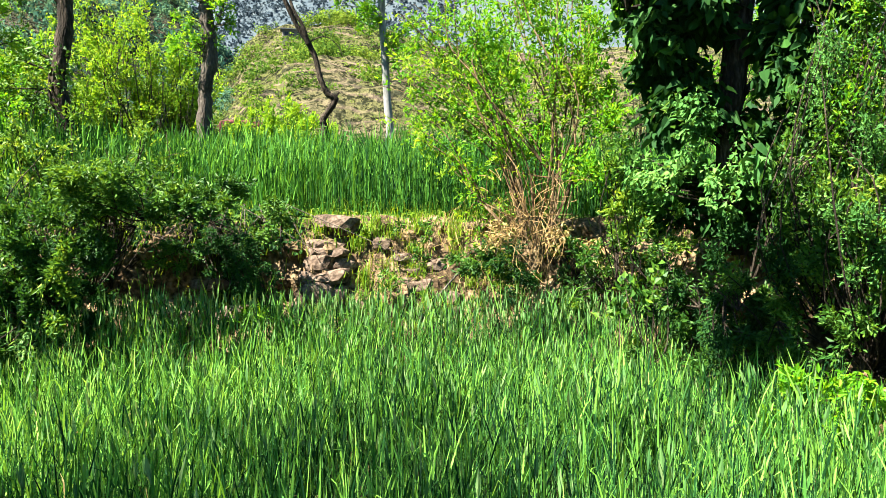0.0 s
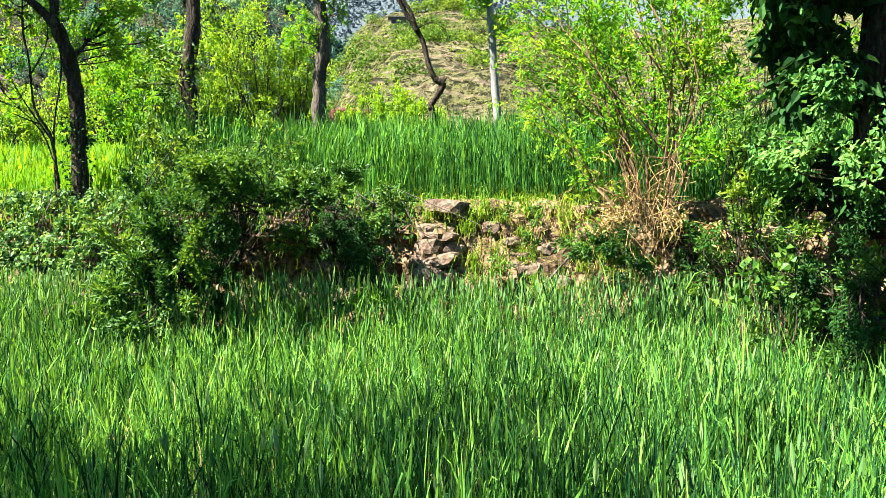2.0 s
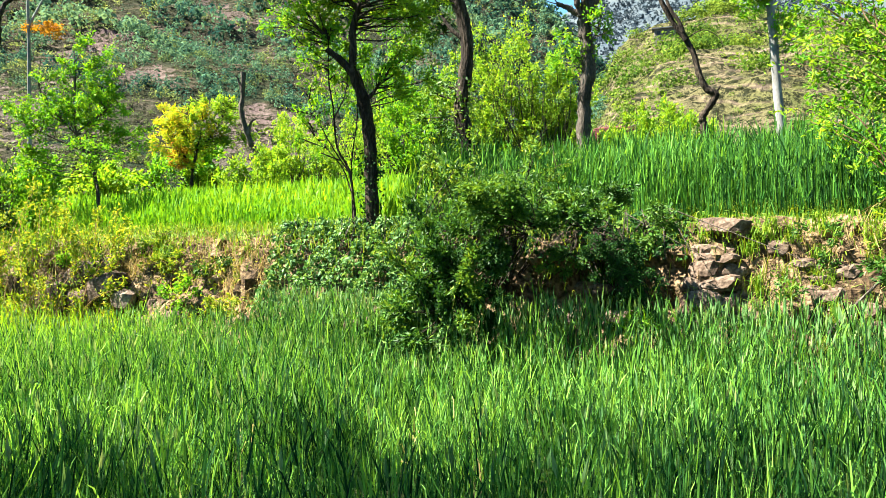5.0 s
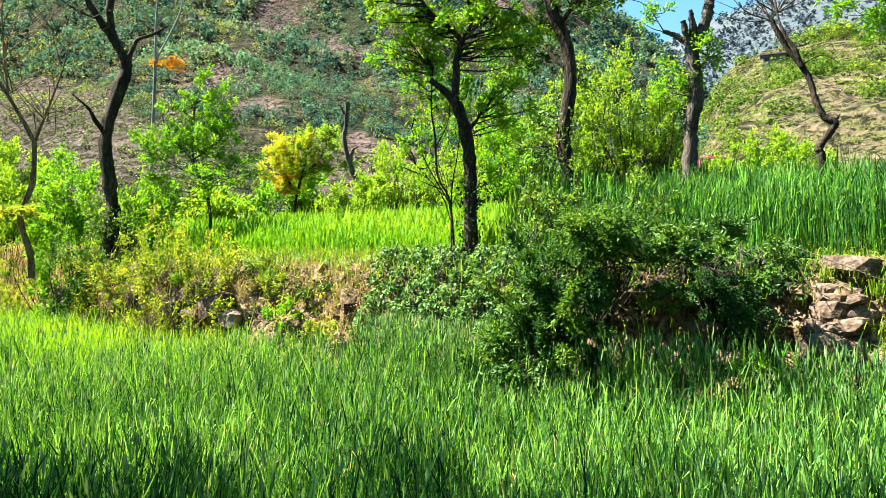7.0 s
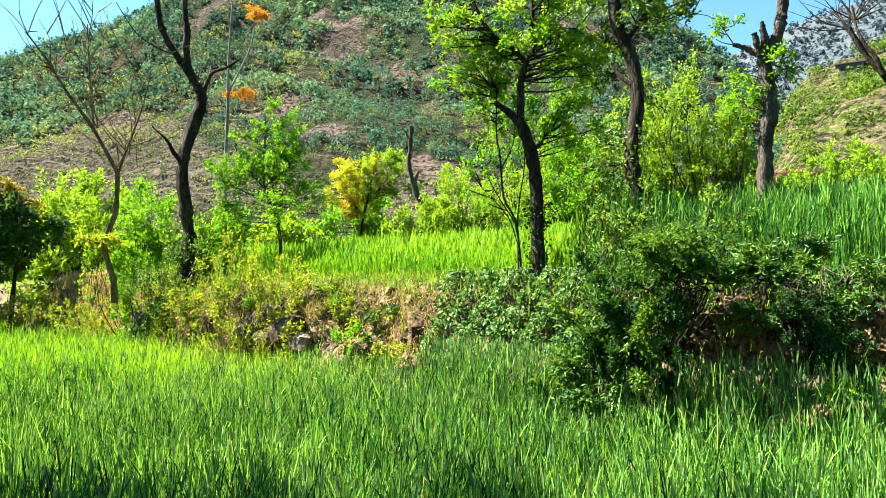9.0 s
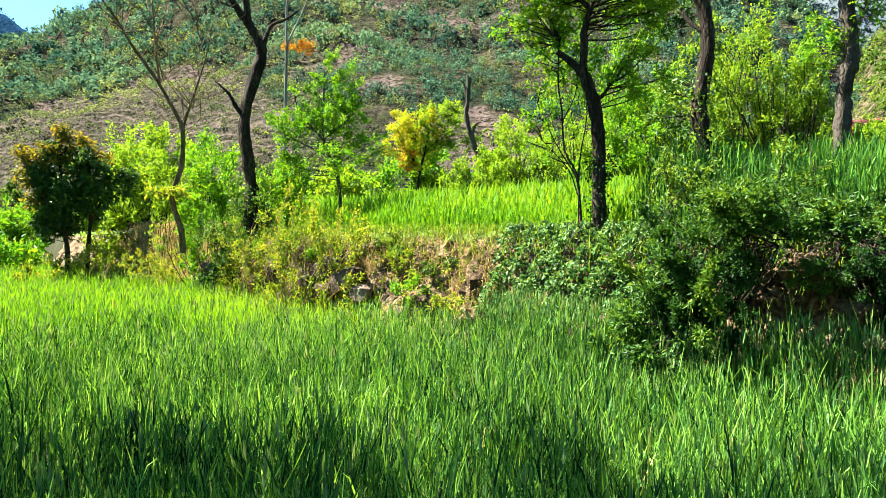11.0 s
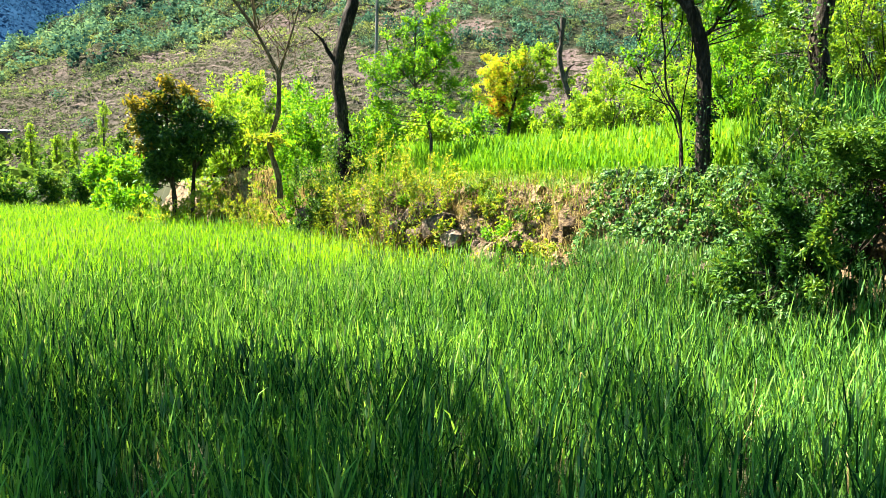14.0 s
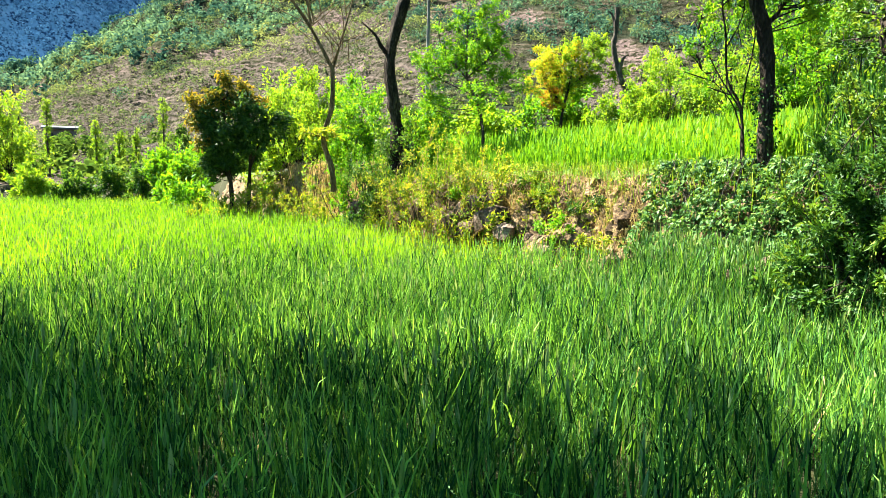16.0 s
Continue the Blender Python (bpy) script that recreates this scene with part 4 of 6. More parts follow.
# broken dead stub
S0 = [(-12.65, 14.07, 2.2), (-12.65, 14.07, 3.5), (-12.81, 13.91, 4.16), (-12.92, 13.81, 4.76), (-12.9, 13.84, 5.2), (-12.88, 13.86, 5.77)]
make_tree("tree", "broken grey dead trunk standing in the wheat", [(S0, 0.085, 0.05), ([S0[2], (-12.7, 13.9, 4.5), (-12.55, 13.95, 4.6)], 0.04, 0.015),
          ([S0[4], (-13.0, 13.8, 5.6), (-13.05, 13.7, 5.7)], 0.03, 0.012)], [], M_LEAF_BRIGHT, M_BARK_PALE, 0.06, knots=0.14)

# tall thin sapling with clusters of orange leaves
make_tree("tree", "tall thin pale sapling with a few orange leaf clusters", [([(-17.56, 11.32, 2.2), (-17.56, 11.32, 4.28), (-17.54, 11.35, 6.32), (-17.54, 11.36, 7.9), (-17.5, 11.42, 9.51)], 0.055, 0.02),
          ([(-17.53, 11.37, 7.0), (-17.2, 11.87, 8.45), (-17.17, 11.92, 9.6)], 0.03, 0.012)],
          [((-17.54, 11.36, 7.0), (-17.35, 11.65, 7.0), (0.35, 0.5, 0.22), 14, 16), ((-17.2, 11.9, 9.3), (-17.15, 11.95, 9.35), (0.3, 0.45, 0.16), 12, 14)],
          M_LEAF_ORANGE, M_BARK_GREY, 0.09, 0.008)

# bright young tree
make_tree("tree", "young tree with an airy bright green crown", [([(-11.08, 8.4, 1.8), (-11.08, 8.4, 2.4), (-11.14, 8.32, 2.96), (-11.26, 8.15, 3.47), (-11.25, 8.17, 4.6)], 0.035, 0.012),
          ([(-11.2, 8.25, 3.1), (-11.7, 7.6, 3.5), (-12.0, 7.3, 3.9)], 0.018, 0.008), ([(-11.26, 8.15, 3.4), (-10.95, 8.6, 3.9), (-10.8, 8.8, 4.4)], 0.016, 0.007), ([(-11.2, 8.2, 3.3), (-11.6, 7.8, 4.0), (-11.6, 7.8, 4.6)], 0.016, 0.007)],
          [((-11.2, 8.2, 3.4), (-11.21, 8.22, 4.2), (0.67, 0.67, 0.67), 46, 20), ((-11.2, 8.2, 3.4), (-11.48, 7.82, 3.66), (0.54, 0.54, 0.54), 40, 20), ((-11.2, 8.2, 3.4), (-10.94, 8.58, 3.81), (0.49, 0.49, 0.49), 38, 20), ((-11.2, 8.2, 3.4), (-11.22, 8.21, 4.77), (0.39, 0.39, 0.39), 34, 20), ((-11.2, 8.2, 3.4), (-11.64, 7.59, 3.29), (0.41, 0.41, 0.41), 34, 20), ((-11.2, 8.2, 3.4), (-10.98, 8.54, 4.43), (0.43, 0.43, 0.43), 36, 20)] + heads_round((-11.25, 8.15, 3.55), (1.1, 1.1, 1.0), 0.5, 12, 26, 18, 11),
          M_LEAF_BRIGHT, M_BARK_PALE, 0.062, 0.008)

# yellow and orange tree
make_tree("tree", "small spreading tree with yellow and orange leaves", [([(-15.25, 14.25, 2.6), (-15.2, 14.3, 3.4), (-15.1, 14.45, 4.2), (-14.95, 14.6, 5.2)], 0.05, 0.015), ([(-15.2, 14.3, 3.6), (-15.5, 14.05, 4.2), (-15.7, 13.8, 4.8)], 0.026, 0.01), ([(-15.12, 14.4, 4.0), (-14.8, 14.8, 4.6), (-14.6, 15.0, 5.2)], 0.026, 0.01),
          ([(-15.15, 14.4, 3.9), (-15.3, 14.2, 4.6), (-15.2, 14.3, 5.4)], 0.022, 0.008)],
          heads_round((-15.3, 14.25, 4.6), (1.15, 1.15, 0.95), 0.42, 15, 20, 16, 7), M_LEAF_YELLOW, M_BARK, 0.085, 0.010,
          extra=[("green_foliage", M_LEAF_LIME, heads_round((-14.8, 14.8, 4.7), (1.1, 1.1, 0.95), 0.45, 14, 22, 16, 8, 0.085)), ("orange_foliage", M_LEAF_ORANGE, heads_round((-15.4, 14.1, 4.0), (0.4, 0.4, 0.3), 0.24, 5, 12, 12, 9, 0.075))])

# bronze-headed broadleaf at the end of the lower field
Q = np.array([-18.92, 6.12, 0.0])
QS = np.array([0.26, 0.966, 0.0])  # across the view of it
make_tree("tree", "dark broadleaf tree with bronze young leaves on top", [([tuple(Q + [0, 0, 0.3]), tuple(Q + [0, 0, 1.2]), tuple(Q - QS * 0.1 + [0, 0, 2.2]), tuple(Q - QS * 0.15 + [0, 0, 3.5])], 0.075, 0.03),
          ([tuple(Q + QS * 0.42 + [0, 0, 0.3]), tuple(Q + QS * 0.45 + [0, 0, 1.3]), tuple(Q + QS * 0.5 + [0, 0, 2.4]), tuple(Q + QS * 0.35 + [0, 0, 3.4])], 0.06, 0.025),
          ([tuple(Q + [0, 0, 1.4]), tuple(Q - QS * 0.4 + [0, 0, 2.3]), tuple(Q - QS * 0.7 + [0, 0, 3.1])], 0.04, 0.015), ([tuple(Q + QS * 0.48 + [0, 0, 1.8]), tuple(Q + QS * 0.8 + [0, 0, 2.6]), tuple(Q + QS * 1.1 + [0, 0, 3.1])], 0.035, 0.014)],
          [(tuple(Q + [0, 0, 2.0]), tuple(Q + QS * a + [b, 0, z]), (r, r, r), n, 13) for a, b, z, r, n in
           ((-0.7, 0, 3.0, 0.3, 26), (-0.2, 0, 3.5, 0.35, 30), (-0.5, 0.2, 2.1, 0.42, 68), (0.0, -0.2, 2.0, 0.45, 68), (0.0, 0.3, 2.7, 0.5, 85), (0.5, 0, 2.3, 0.42, 61), (0.6, 0.2, 3.0, 0.45, 68), (-0.4, -0.2, 2.8, 0.45, 68), (1.05, 0, 2.75, 0.3, 22), (1.2, 0.1, 3.05, 0.25, 16), (0.2, 0.2, 3.4, 0.4, 34), (-0.3, 0, 1.7, 0.3, 18))],
          M_LEAF_GLOSSY, M_BARK, 0.15, 0.014, 0.42, 0.5,
          extra=[("young_foliage", M_LEAF_BROWN, [(tuple(Q + [0, 0, 2.6]), tuple(Q + QS * a + [0, 0, z]), (r, r, r), int(n * 0.45), 12, 0.13) for a, z, r, n in
                 ((-0.85, 3.0, 0.3, 24), (-0.8, 3.5, 0.3, 22), (-0.45, 3.45, 0.35, 28), (-0.05, 3.75, 0.32, 26), (-0.05, 4.1, 0.24, 16), (0.4, 3.75, 0.3, 20), (0.75, 3.5, 0.25, 14), (-0.75, 2.5, 0.25, 14), (0.25, 3.3, 0.3, 14))])])

# unseen tree added beside the lower field, whose shade falls over the near wheat
make_tree("tree", "unseen leafy field tree added to shade the near wheat", [([(-8.2, -1.9, 0.0), (-8.1, -1.8, 1.5), (-7.9, -1.4, 3.2), (-7.8, -1.0, 4.4)], 0.14, 0.05), ([(-7.9, -1.3, 3.4), (-7.0, -0.2, 4.4), (-6.2, 0.6, 4.9), (-4.9, 1.3, 5.0)], 0.05, 0.012)],
          [((-7.9, -1.0, 4.0), (-7.6, 0.6, 4.7), (1.2, 0.6, 0.4), 30, 10), ((-7.0, -0.2, 4.4), (-6.2, 0.5, 4.8), (1.2, 0.9, 0.45), 40, 10), ((-6.2, 0.6, 4.9), (-5.2, 0.6, 4.95), (1.0, 0.7, 0.4), 28, 10), ((-7.9, -1.0, 4.0), (-8.6, -0.3, 4.7), (1.2, 1.1, 0.5), 40, 10), ((-7.9, -1.4, 3.6), (-6.8, -1.3, 4.6), (1.4, 1.0, 0.5), 56, 10)]
          + [((-6.2, 0.6, 4.9), (-4.2, 0.8, 5.1), (0.7, 0.6, 0.3), 30, 10), ((-7.0, -0.4, 4.3), (-7.0, -0.6, 4.6), (1.0, 0.6, 0.4), 16, 10), ((-6.2, 0.6, 4.9), (-6.45, 1.1, 4.85), (0.6, 0.55, 0.3), 22, 10), ((-7.0, -0.4, 4.3), (-6.0, -0.6, 4.7), (1.0, 0.8, 0.4), 36, 10), ((-6.2, 0.2, 4.6), (-5.7, -0.2, 4.7), (0.8, 0.7, 0.3), 24, 10), ((-6.2, 0.4, 4.7), (-5.3, 0.5, 4.8), (0.8, 0.6, 0.3), 18, 10), ((-6.2, 0.2, 4.6), (-5.3, -0.3, 4.7), (0.6, 0.6, 0.3), 30, 10),
             ((-6.2, 0.6, 4.9), (-4.7, 1.3, 5.0), (0.7, 0.5, 0.3), 20, 10)]
          # loose sprays, placed only to dapple the near wheat
          + [((-4.9, 1.3, 5.0), p, (0.19, 0.19, 0.12), 8, 7) for p in ((-5.3, 1.9, 5.0), (-4.6, 1.0, 5.0), (-5.7, 2.2, 5.0), (-4.3, 1.7, 5.0), (-4.0, 2.3, 5.05), (-3.7, 1.7, 5.05), (-4.6, 2.2, 5.0), (-3.9, 2.9, 5.05), (-3.4, 2.3, 5.1), (-4.5, 2.9, 5.0), (-3.3, 3.0, 5.1), (-3.6, 1.1, 5.1), (-4.1, 1.0, 5.05), (-3.0, 1.8, 5.1), (-3.1, 1.2, 5.1))],
          M_LEAF_BUSH, M_BARK, 0.22, 0.014)


# ---- bushes ----
def make_bush(label, base, blobs, leaf_mat, size, stem_mat=None, slim=0.42, droop=0.1, r=0.008, category="bush", name="bush", group="bushes along the terrace", extra=()):
    """blobs: (centre, radius, twigs, leaves on a twig)."""
    base = np.asarray(base, float)
    root = thing(name, base, label, category, group)
    wood, leaf = Soup(), Soup()
    for c, rad, k, per in blobs:
        foot = base + (np.asarray(c, float) - base) * [0.7, 0.7, 0.1] + rng.normal(size=3) * [0.06, 0.06, 0]
        add_crown(wood, leaf, foot, c, rad, k, per, size, slim, r, droop)
    part("stemwork", wood.mesh("stemwork", stem_mat or M_BARK, base), root, kind="stuff")
    part("foliage", leaf.mesh("foliage", leaf_mat, base), root, kind="stuff")
    for nm, mat, list_ in extra:
        wood, leaf = Soup(), Soup()
        for c, rad, k, per, sz in list_:
            add_crown(wood, leaf, base, c, rad, k, per, sz, slim, r, droop)
        part(nm, leaf.mesh(nm, mat, base), root, kind="stuff")
        part("twigwork", wood.mesh("twigwork", stem_mat or M_BARK, base), root, kind="stuff")
    return root


# thicket over the wall
make_bush("large tangled green thicket hanging over the terrace wall", (-3.15, 6.3, 0.9),
          [((-3.3, 6.2, 1.95), (0.7, 0.45, 0.42), 80, 26), ((-2.75, 6.35, 1.95), (0.5, 0.4, 0.3), 56, 26), ((-3.45, 6.0, 1.55), (0.42, 0.33, 0.42), 64, 26), ((-3.05, 5.8, 1.45), (0.4, 0.32, 0.4), 100, 26),
           ((-3.5, 5.98, 1.1), (0.25, 0.25, 0.35), 40, 26), ((-3.35, 5.75, 0.95), (0.4, 0.3, 0.4), 60, 26), ((-3.0, 5.72, 1.1), (0.26, 0.22, 0.36), 50, 26), ((-3.5, 6.8, 2.3), (0.5, 0.4, 0.4), 40, 22), ((-2.9, 6.9, 2.25), (0.6, 0.4, 0.35), 44, 22), ((-3.75, 6.75, 2.1), (0.35, 0.4, 0.3), 30, 22)],
          M_LEAF_BUSH, 0.052,
          # The inner leaves are coloured darker to stand in for shade.
          extra=[("shade_tone_inner", M_LEAF_DARK, [((-2.95, 5.95, 1.1), (0.25, 0.25, 0.4), 90, 24, 0.05), ((-3.3, 6.05, 1.2), (0.45, 0.25, 0.4), 60, 24, 0.05), ((-3.5, 6.05, 0.9), (0.3, 0.25, 0.35), 40, 24, 0.05)]), ("lower_foliage", M_LEAF_IVY, [((-3.45, 5.85, 0.72), (0.3, 0.2, 0.22), 28, 22, 0.05), ((-3.15, 5.72, 0.72), (0.3, 0.2, 0.25), 30, 22, 0.05)])])
# Shade round the hollow is put into these darker leaf colours.
make_bush("scrub overhanging the hollow in the wall, coloured for shade", (-2.2, 6.9, 1.6), [((-2.6, 5.62, 1.78), (0.4, 0.3, 0.22), 110, 24), ((-2.45, 5.9, 1.8), (0.42, 0.34, 0.24), 90, 24), ((-2.0, 5.78, 1.74), (0.36, 0.3, 0.2), 100, 24), ((-2.9, 5.8, 1.7), (0.3, 0.3, 0.3), 100, 24), ((-2.75, 5.95, 1.3), (0.22, 0.3, 0.3), 70, 24), ((-2.1, 6.4, 1.85), (0.6, 0.3, 0.18), 80, 24), ((-1.55, 6.3, 1.6), (0.26, 0.25, 0.2), 44, 24), ((-2.3, 6.5, 1.35), (0.4, 0.12, 0.16), 40, 20)], M_LEAF_MID, 0.045,
          extra=[("shade_tone_trailer", M_LEAF_DARK, [((-1.72, 6.15, 1.2), (0.2, 0.14, 0.3), 60, 22, 0.036), ((-1.95, 6.2, 1.35), (0.2, 0.14, 0.18), 40, 22, 0.036), ((-1.62, 6.25, 1.3), (0.2, 0.14, 0.25), 44, 22, 0.036), ((-1.5, 6.2, 0.95), (0.2, 0.12, 0.22), 28, 22, 0.036), ((-1.8, 6.3, 1.45), (0.25, 0.15, 0.14), 30, 22, 0.036)])])
make_bush("tuft of pale strappy leaves beside the hollow", (-1.62, 6.2, 0.7), [((-1.62, 6.02, 0.88), (0.14, 0.1, 0.1), 12, 10)], M_LEAF_BRIGHT, 0.11, slim=0.1, r=0.003, name="weed", category="weed", group="weeds on the bank")

# ivy that covers the wall
def ivy_sheet(label, x0, x1, z0, z1, n, size, mat, depth=0.14):
    root = thing("ivy", ((x0 + x1) / 2, float(wall_y((x0 + x1) / 2)), 0.8), label, "ivy", "ivy on the terrace wall")
    x, z = rng.uniform(x0, x1, n), rng.uniform(z0, z1, n)
    keep = rng.uniform(size=n) < 0.65 + 0.4 * wave(x, z * 1.5, 0.8, 41)
    x, z = x[keep], z[keep]
    y = wall_y(x) - 0.30 + 0.52 * z - rng.uniform(0.0, depth, len(x)) ** 0.5 * depth ** 0.5 * (0.55 + 0.6 * wave(x * 1.7, z * 2.2, 0.7, 43))
    sp = Soup()
    add_leaves(sp, np.stack([x, y, z], -1) , size, np.tile([0, -0.5, -0.6], (len(x), 1)), 0.75, 0.7)
    part("foliage", sp.mesh("foliage", mat, root.location), root, kind="stuff")
    st = Soup()
    for k in range(16):
        a = rng.uniform(x0, x1)
        b = a + rng.normal() * 0.4
        yy = float(wall_y(a))
        add_tube(st, [(a, yy + 0.42, z1), ((a + b) / 2, yy + 0.18, (z0 + z1) / 2), (b, yy + 0.02, z0)], 0.005, 0.003, 4, 0.05)
    part("vinework", st.mesh("vinework", M_BARK_PALE, root.location), root, kind="stuff")
    return root


ivy_sheet("glossy ivy carpet hanging over the terrace wall", -6.2, -3.7, 0.5, 1.8, 17000, 0.052, M_LEAF_IVY, 0.28)
ivy_sheet("thin ivy and weeds on the terrace wall", -8.6, -6.4, 0.4, 1.3, 1400, 0.05, M_LEAF_OLIVE)
# Dark leaf colour here stands in for the thicket's shade.
ivy_sheet("ivy under the thicket, leaf colour darkened for its shade", -3.4, -1.4, 1.35, 1.78, 2200, 0.05, M_LEAF_DARK)

# shrubs round the two fields: each a cluster of leafy heads (x, y, z, radius)
def make_shrub(label, mat, size, heads, group="shrubs round the fields", full=1.0):
    x, y = sum(h[0] for h in heads) / len(heads), sum(h[1] for h in heads) / len(heads)
    base = (x, y, float(land(x, y)))
    blobs = []
    airy = 0.6 if mat is M_LEAF_OLIVE else 1.0
    for a, b, c, r in heads:
        g = float(land(a, b))
        blobs.append(((a, b, c), (r, r, r), int((40 + 50 * r) * (0.6 if size > 0.15 else 1) * full * airy), 22))
        if c - r > g + 0.3 and full > 0.9:
            blobs.append(((a + 0.2 * r, b - 0.2 * r, (c + g) / 2), (r * 0.85, r * 0.85, max(r * 0.7, (c - g) * 0.45)), int((34 + 40 * r) * (0.6 if size > 0.15 else 1) * full * airy), 22))
    return make_bush(label, base, blobs, mat, size, M_STEM if mat is M_LEAF_OLIVE else None, slim=0.5, r=0.007 if size < 0.1 else 0.012, group=group)


make_shrub("lime-green leafy shrub at the end of the terrace", M_LEAF_LIME, 0.1, [(-19.64, 8.03, 3.5, 1.02), (-19.96, 8.84, 4.05, 0.88), (-19.21, 7.51, 2.6, 0.91)])
make_shrub("lime-green saplings round the broken trunk", M_LEAF_LIME, 0.085, [(-13.0, 13.3, 3.0, 0.5), (-12.6, 13.6, 3.5, 0.5), (-12.1, 14.0, 3.1, 0.5), (-11.4, 15.0, 3.7, 0.7), (-10.7, 15.6, 3.9, 0.7)], full=0.8)
make_shrub("bright green shrub near the bare tree", M_LEAF_BRIGHT, 0.09, [(-16.18, 8.21, 3.42, 0.72), (-15.49, 8.38, 3.14, 0.56)])
make_shrub("lime-green shrub behind the wheat", M_LEAF_LIME, 0.1, [(-14.57, 17.69, 4.75, 0.83), (-13.71, 18.35, 4.48, 0.73), (-14.26, 16.64, 4.0, 0.61)])
make_shrub("bright shrub beside the slender tree", M_LEAF_BRIGHT, 0.1, [(-10.11, 17.13, 4.3, 0.87), (-11.45, 20.96, 6.36, 0.96), (-10.75, 17.91, 5.6, 0.67)])
make_shrub("feathery lime-green tree beyond the wheat", M_LEAF_LIME, 0.12, [(-10.65, 25.73, 7.7, 1.24), (-9.33, 26.22, 7.5, 1.24), (-11.03, 24.49, 5.85, 0.98), (-10.1, 25.95, 6.17, 1.12), (-8.78, 26.4, 6.3, 1.01)])
make_shrub("airy yellow-green tree beyond the wheat", M_LEAF_LIME, 0.13, [(-11.0, 24.5, 8.4, 1.1), (-9.5, 25.1, 8.9, 1.0), (-8.1, 25.6, 8.0, 1.1), (-10.6, 24.6, 6.9, 1.2), (-8.8, 25.3, 6.9, 1.2), (-7.6, 25.7, 6.5, 0.9), (-9.8, 25.0, 5.4, 1.3), (-8.0, 25.6, 5.2, 1.0)], full=0.55)
make_shrub("tall fresh green tree beyond the upper field", M_LEAF_BRIGHT, 0.13, [(-15.5, 21.9, 8.9, 1.1), (-13.6, 23.2, 9.6, 1.2), (-15.4, 22.1, 7.2, 1.2), (-14.2, 23.0, 7.9, 1.0), (-13.2, 23.6, 6.4, 1.0), (-14.6, 22.6, 5.4, 1.3)], full=0.55)
make_shrub("light lime-green sapling beyond the upper field", M_LEAF_LIME, 0.12, [(-10.1, 21.8, 5.2, 1.0), (-10.6, 21.5, 6.9, 0.9), (-11.6, 21.0, 6.1, 0.9), (-13.1, 20.1, 5.3, 0.9), (-11.2, 21.3, 4.5, 0.9)], full=0.55)
make_shrub("lime shrub at the foot of the spur", M_LEAF_LIME, 0.12, [(-5.22, 22.17, 4.87, 0.73), (-4.23, 22.36, 4.87, 0.92), (-2.94, 20.52, 4.21, 0.75)])
make_shrub("yellow-olive bush spilling over the terrace wall", M_LEAF_OLIVE, 0.055, [(-9.73, 6.57, 1.92, 0.56), (-9.15, 6.79, 1.83, 0.44), (-10.19, 6.5, 1.52, 0.42)])
make_shrub("olive bush with dry twigs on the wall", M_LEAF_OLIVE, 0.055, [(-11.61, 6.85, 1.62, 0.47), (-12.26, 6.86, 1.31, 0.39), (-8.5, 6.76, 1.74, 0.23)])
make_shrub("pale yellow-green weeds over the end of the bank", M_LEAF_OLIVE, 0.055, [(-16.2, 6.75, 0.95, 0.5), (-15.2, 6.9, 1.15, 0.5), (-17.1, 6.7, 1.0, 0.5), (-14.3, 6.75, 0.85, 0.4)])
make_shrub("yellow-green weeds round the foot of the bronze-leaved tree", M_LEAF_OLIVE, 0.07, [(-18.3, 5.7, 0.75, 0.45), (-18.1, 6.2, 0.85, 0.5), (-17.7, 6.5, 1.0, 0.5), (-18.6, 5.2, 0.6, 0.35)])
make_shrub("yellow-green leafy bush beside the bare sapling", M_LEAF_LIME, 0.085, [(-16.3, 7.2, 3.1, 0.5), (-16.1, 7.4, 2.6, 0.45)], full=0.7)
make_shrub("green bush growing beneath the crooked tree", M_LEAF_BUSH, 0.06, [(-12.8, 6.91, 1.73, 0.56), (-12.78, 7.4, 2.29, 0.49), (-12.79, 7.8, 2.75, 0.41)])
make_shrub("fresh green bush among the trunks", M_LEAF_BRIGHT, 0.075, [(-14.09, 7.45, 2.64, 0.69), (-13.85, 6.81, 2.2, 0.42), (-12.1, 7.89, 2.71, 0.51)])
make_shrub("tall lime-green shrub behind the bronze tree", M_LEAF_LIME, 0.1, [(-20.59, 8.73, 3.65, 1.08), (-20.78, 8.27, 2.98, 0.8), (-19.9, 8.96, 2.79, 0.87), (-20.53, 8.9, 4.32, 0.63)])
make_shrub("round bright bush at the field's far edge", M_LEAF_BRIGHT, 0.13, [(-28.0, 7.03, 2.36, 0.98), (-27.86, 7.6, 1.95, 0.82), (-28.09, 6.63, 1.83, 0.82)])
make_shrub("green bush at the field's far edge", M_LEAF_BUSH, 0.14, [(-32.51, 4.5, 1.42, 0.96), (-32.61, 3.57, 1.14, 0.67), (-32.35, 5.64, 1.33, 0.67)])
make_shrub("yellow-green bush at the field's far edge", M_LEAF_LIME, 0.14, [(-33.71, 2.36, 1.31, 0.88), (-33.67, 2.95, 1.01, 0.55)])
make_shrub("yellowish tree at the edge of the valley", M_LEAF_LIME, 0.16, [(-40.73, 1.94, 5.11, 1.17), (-40.73, 2.01, 3.23, 1.67), (-42.68, 3.06, 2.91, 1.58)])
make_shrub("dark bush at the field's far edge", M_LEAF_BUSH, 0.14, [(-31.22, 6.32, 1.5, 0.72), (-30.12, 6.74, 1.44, 0.5)])

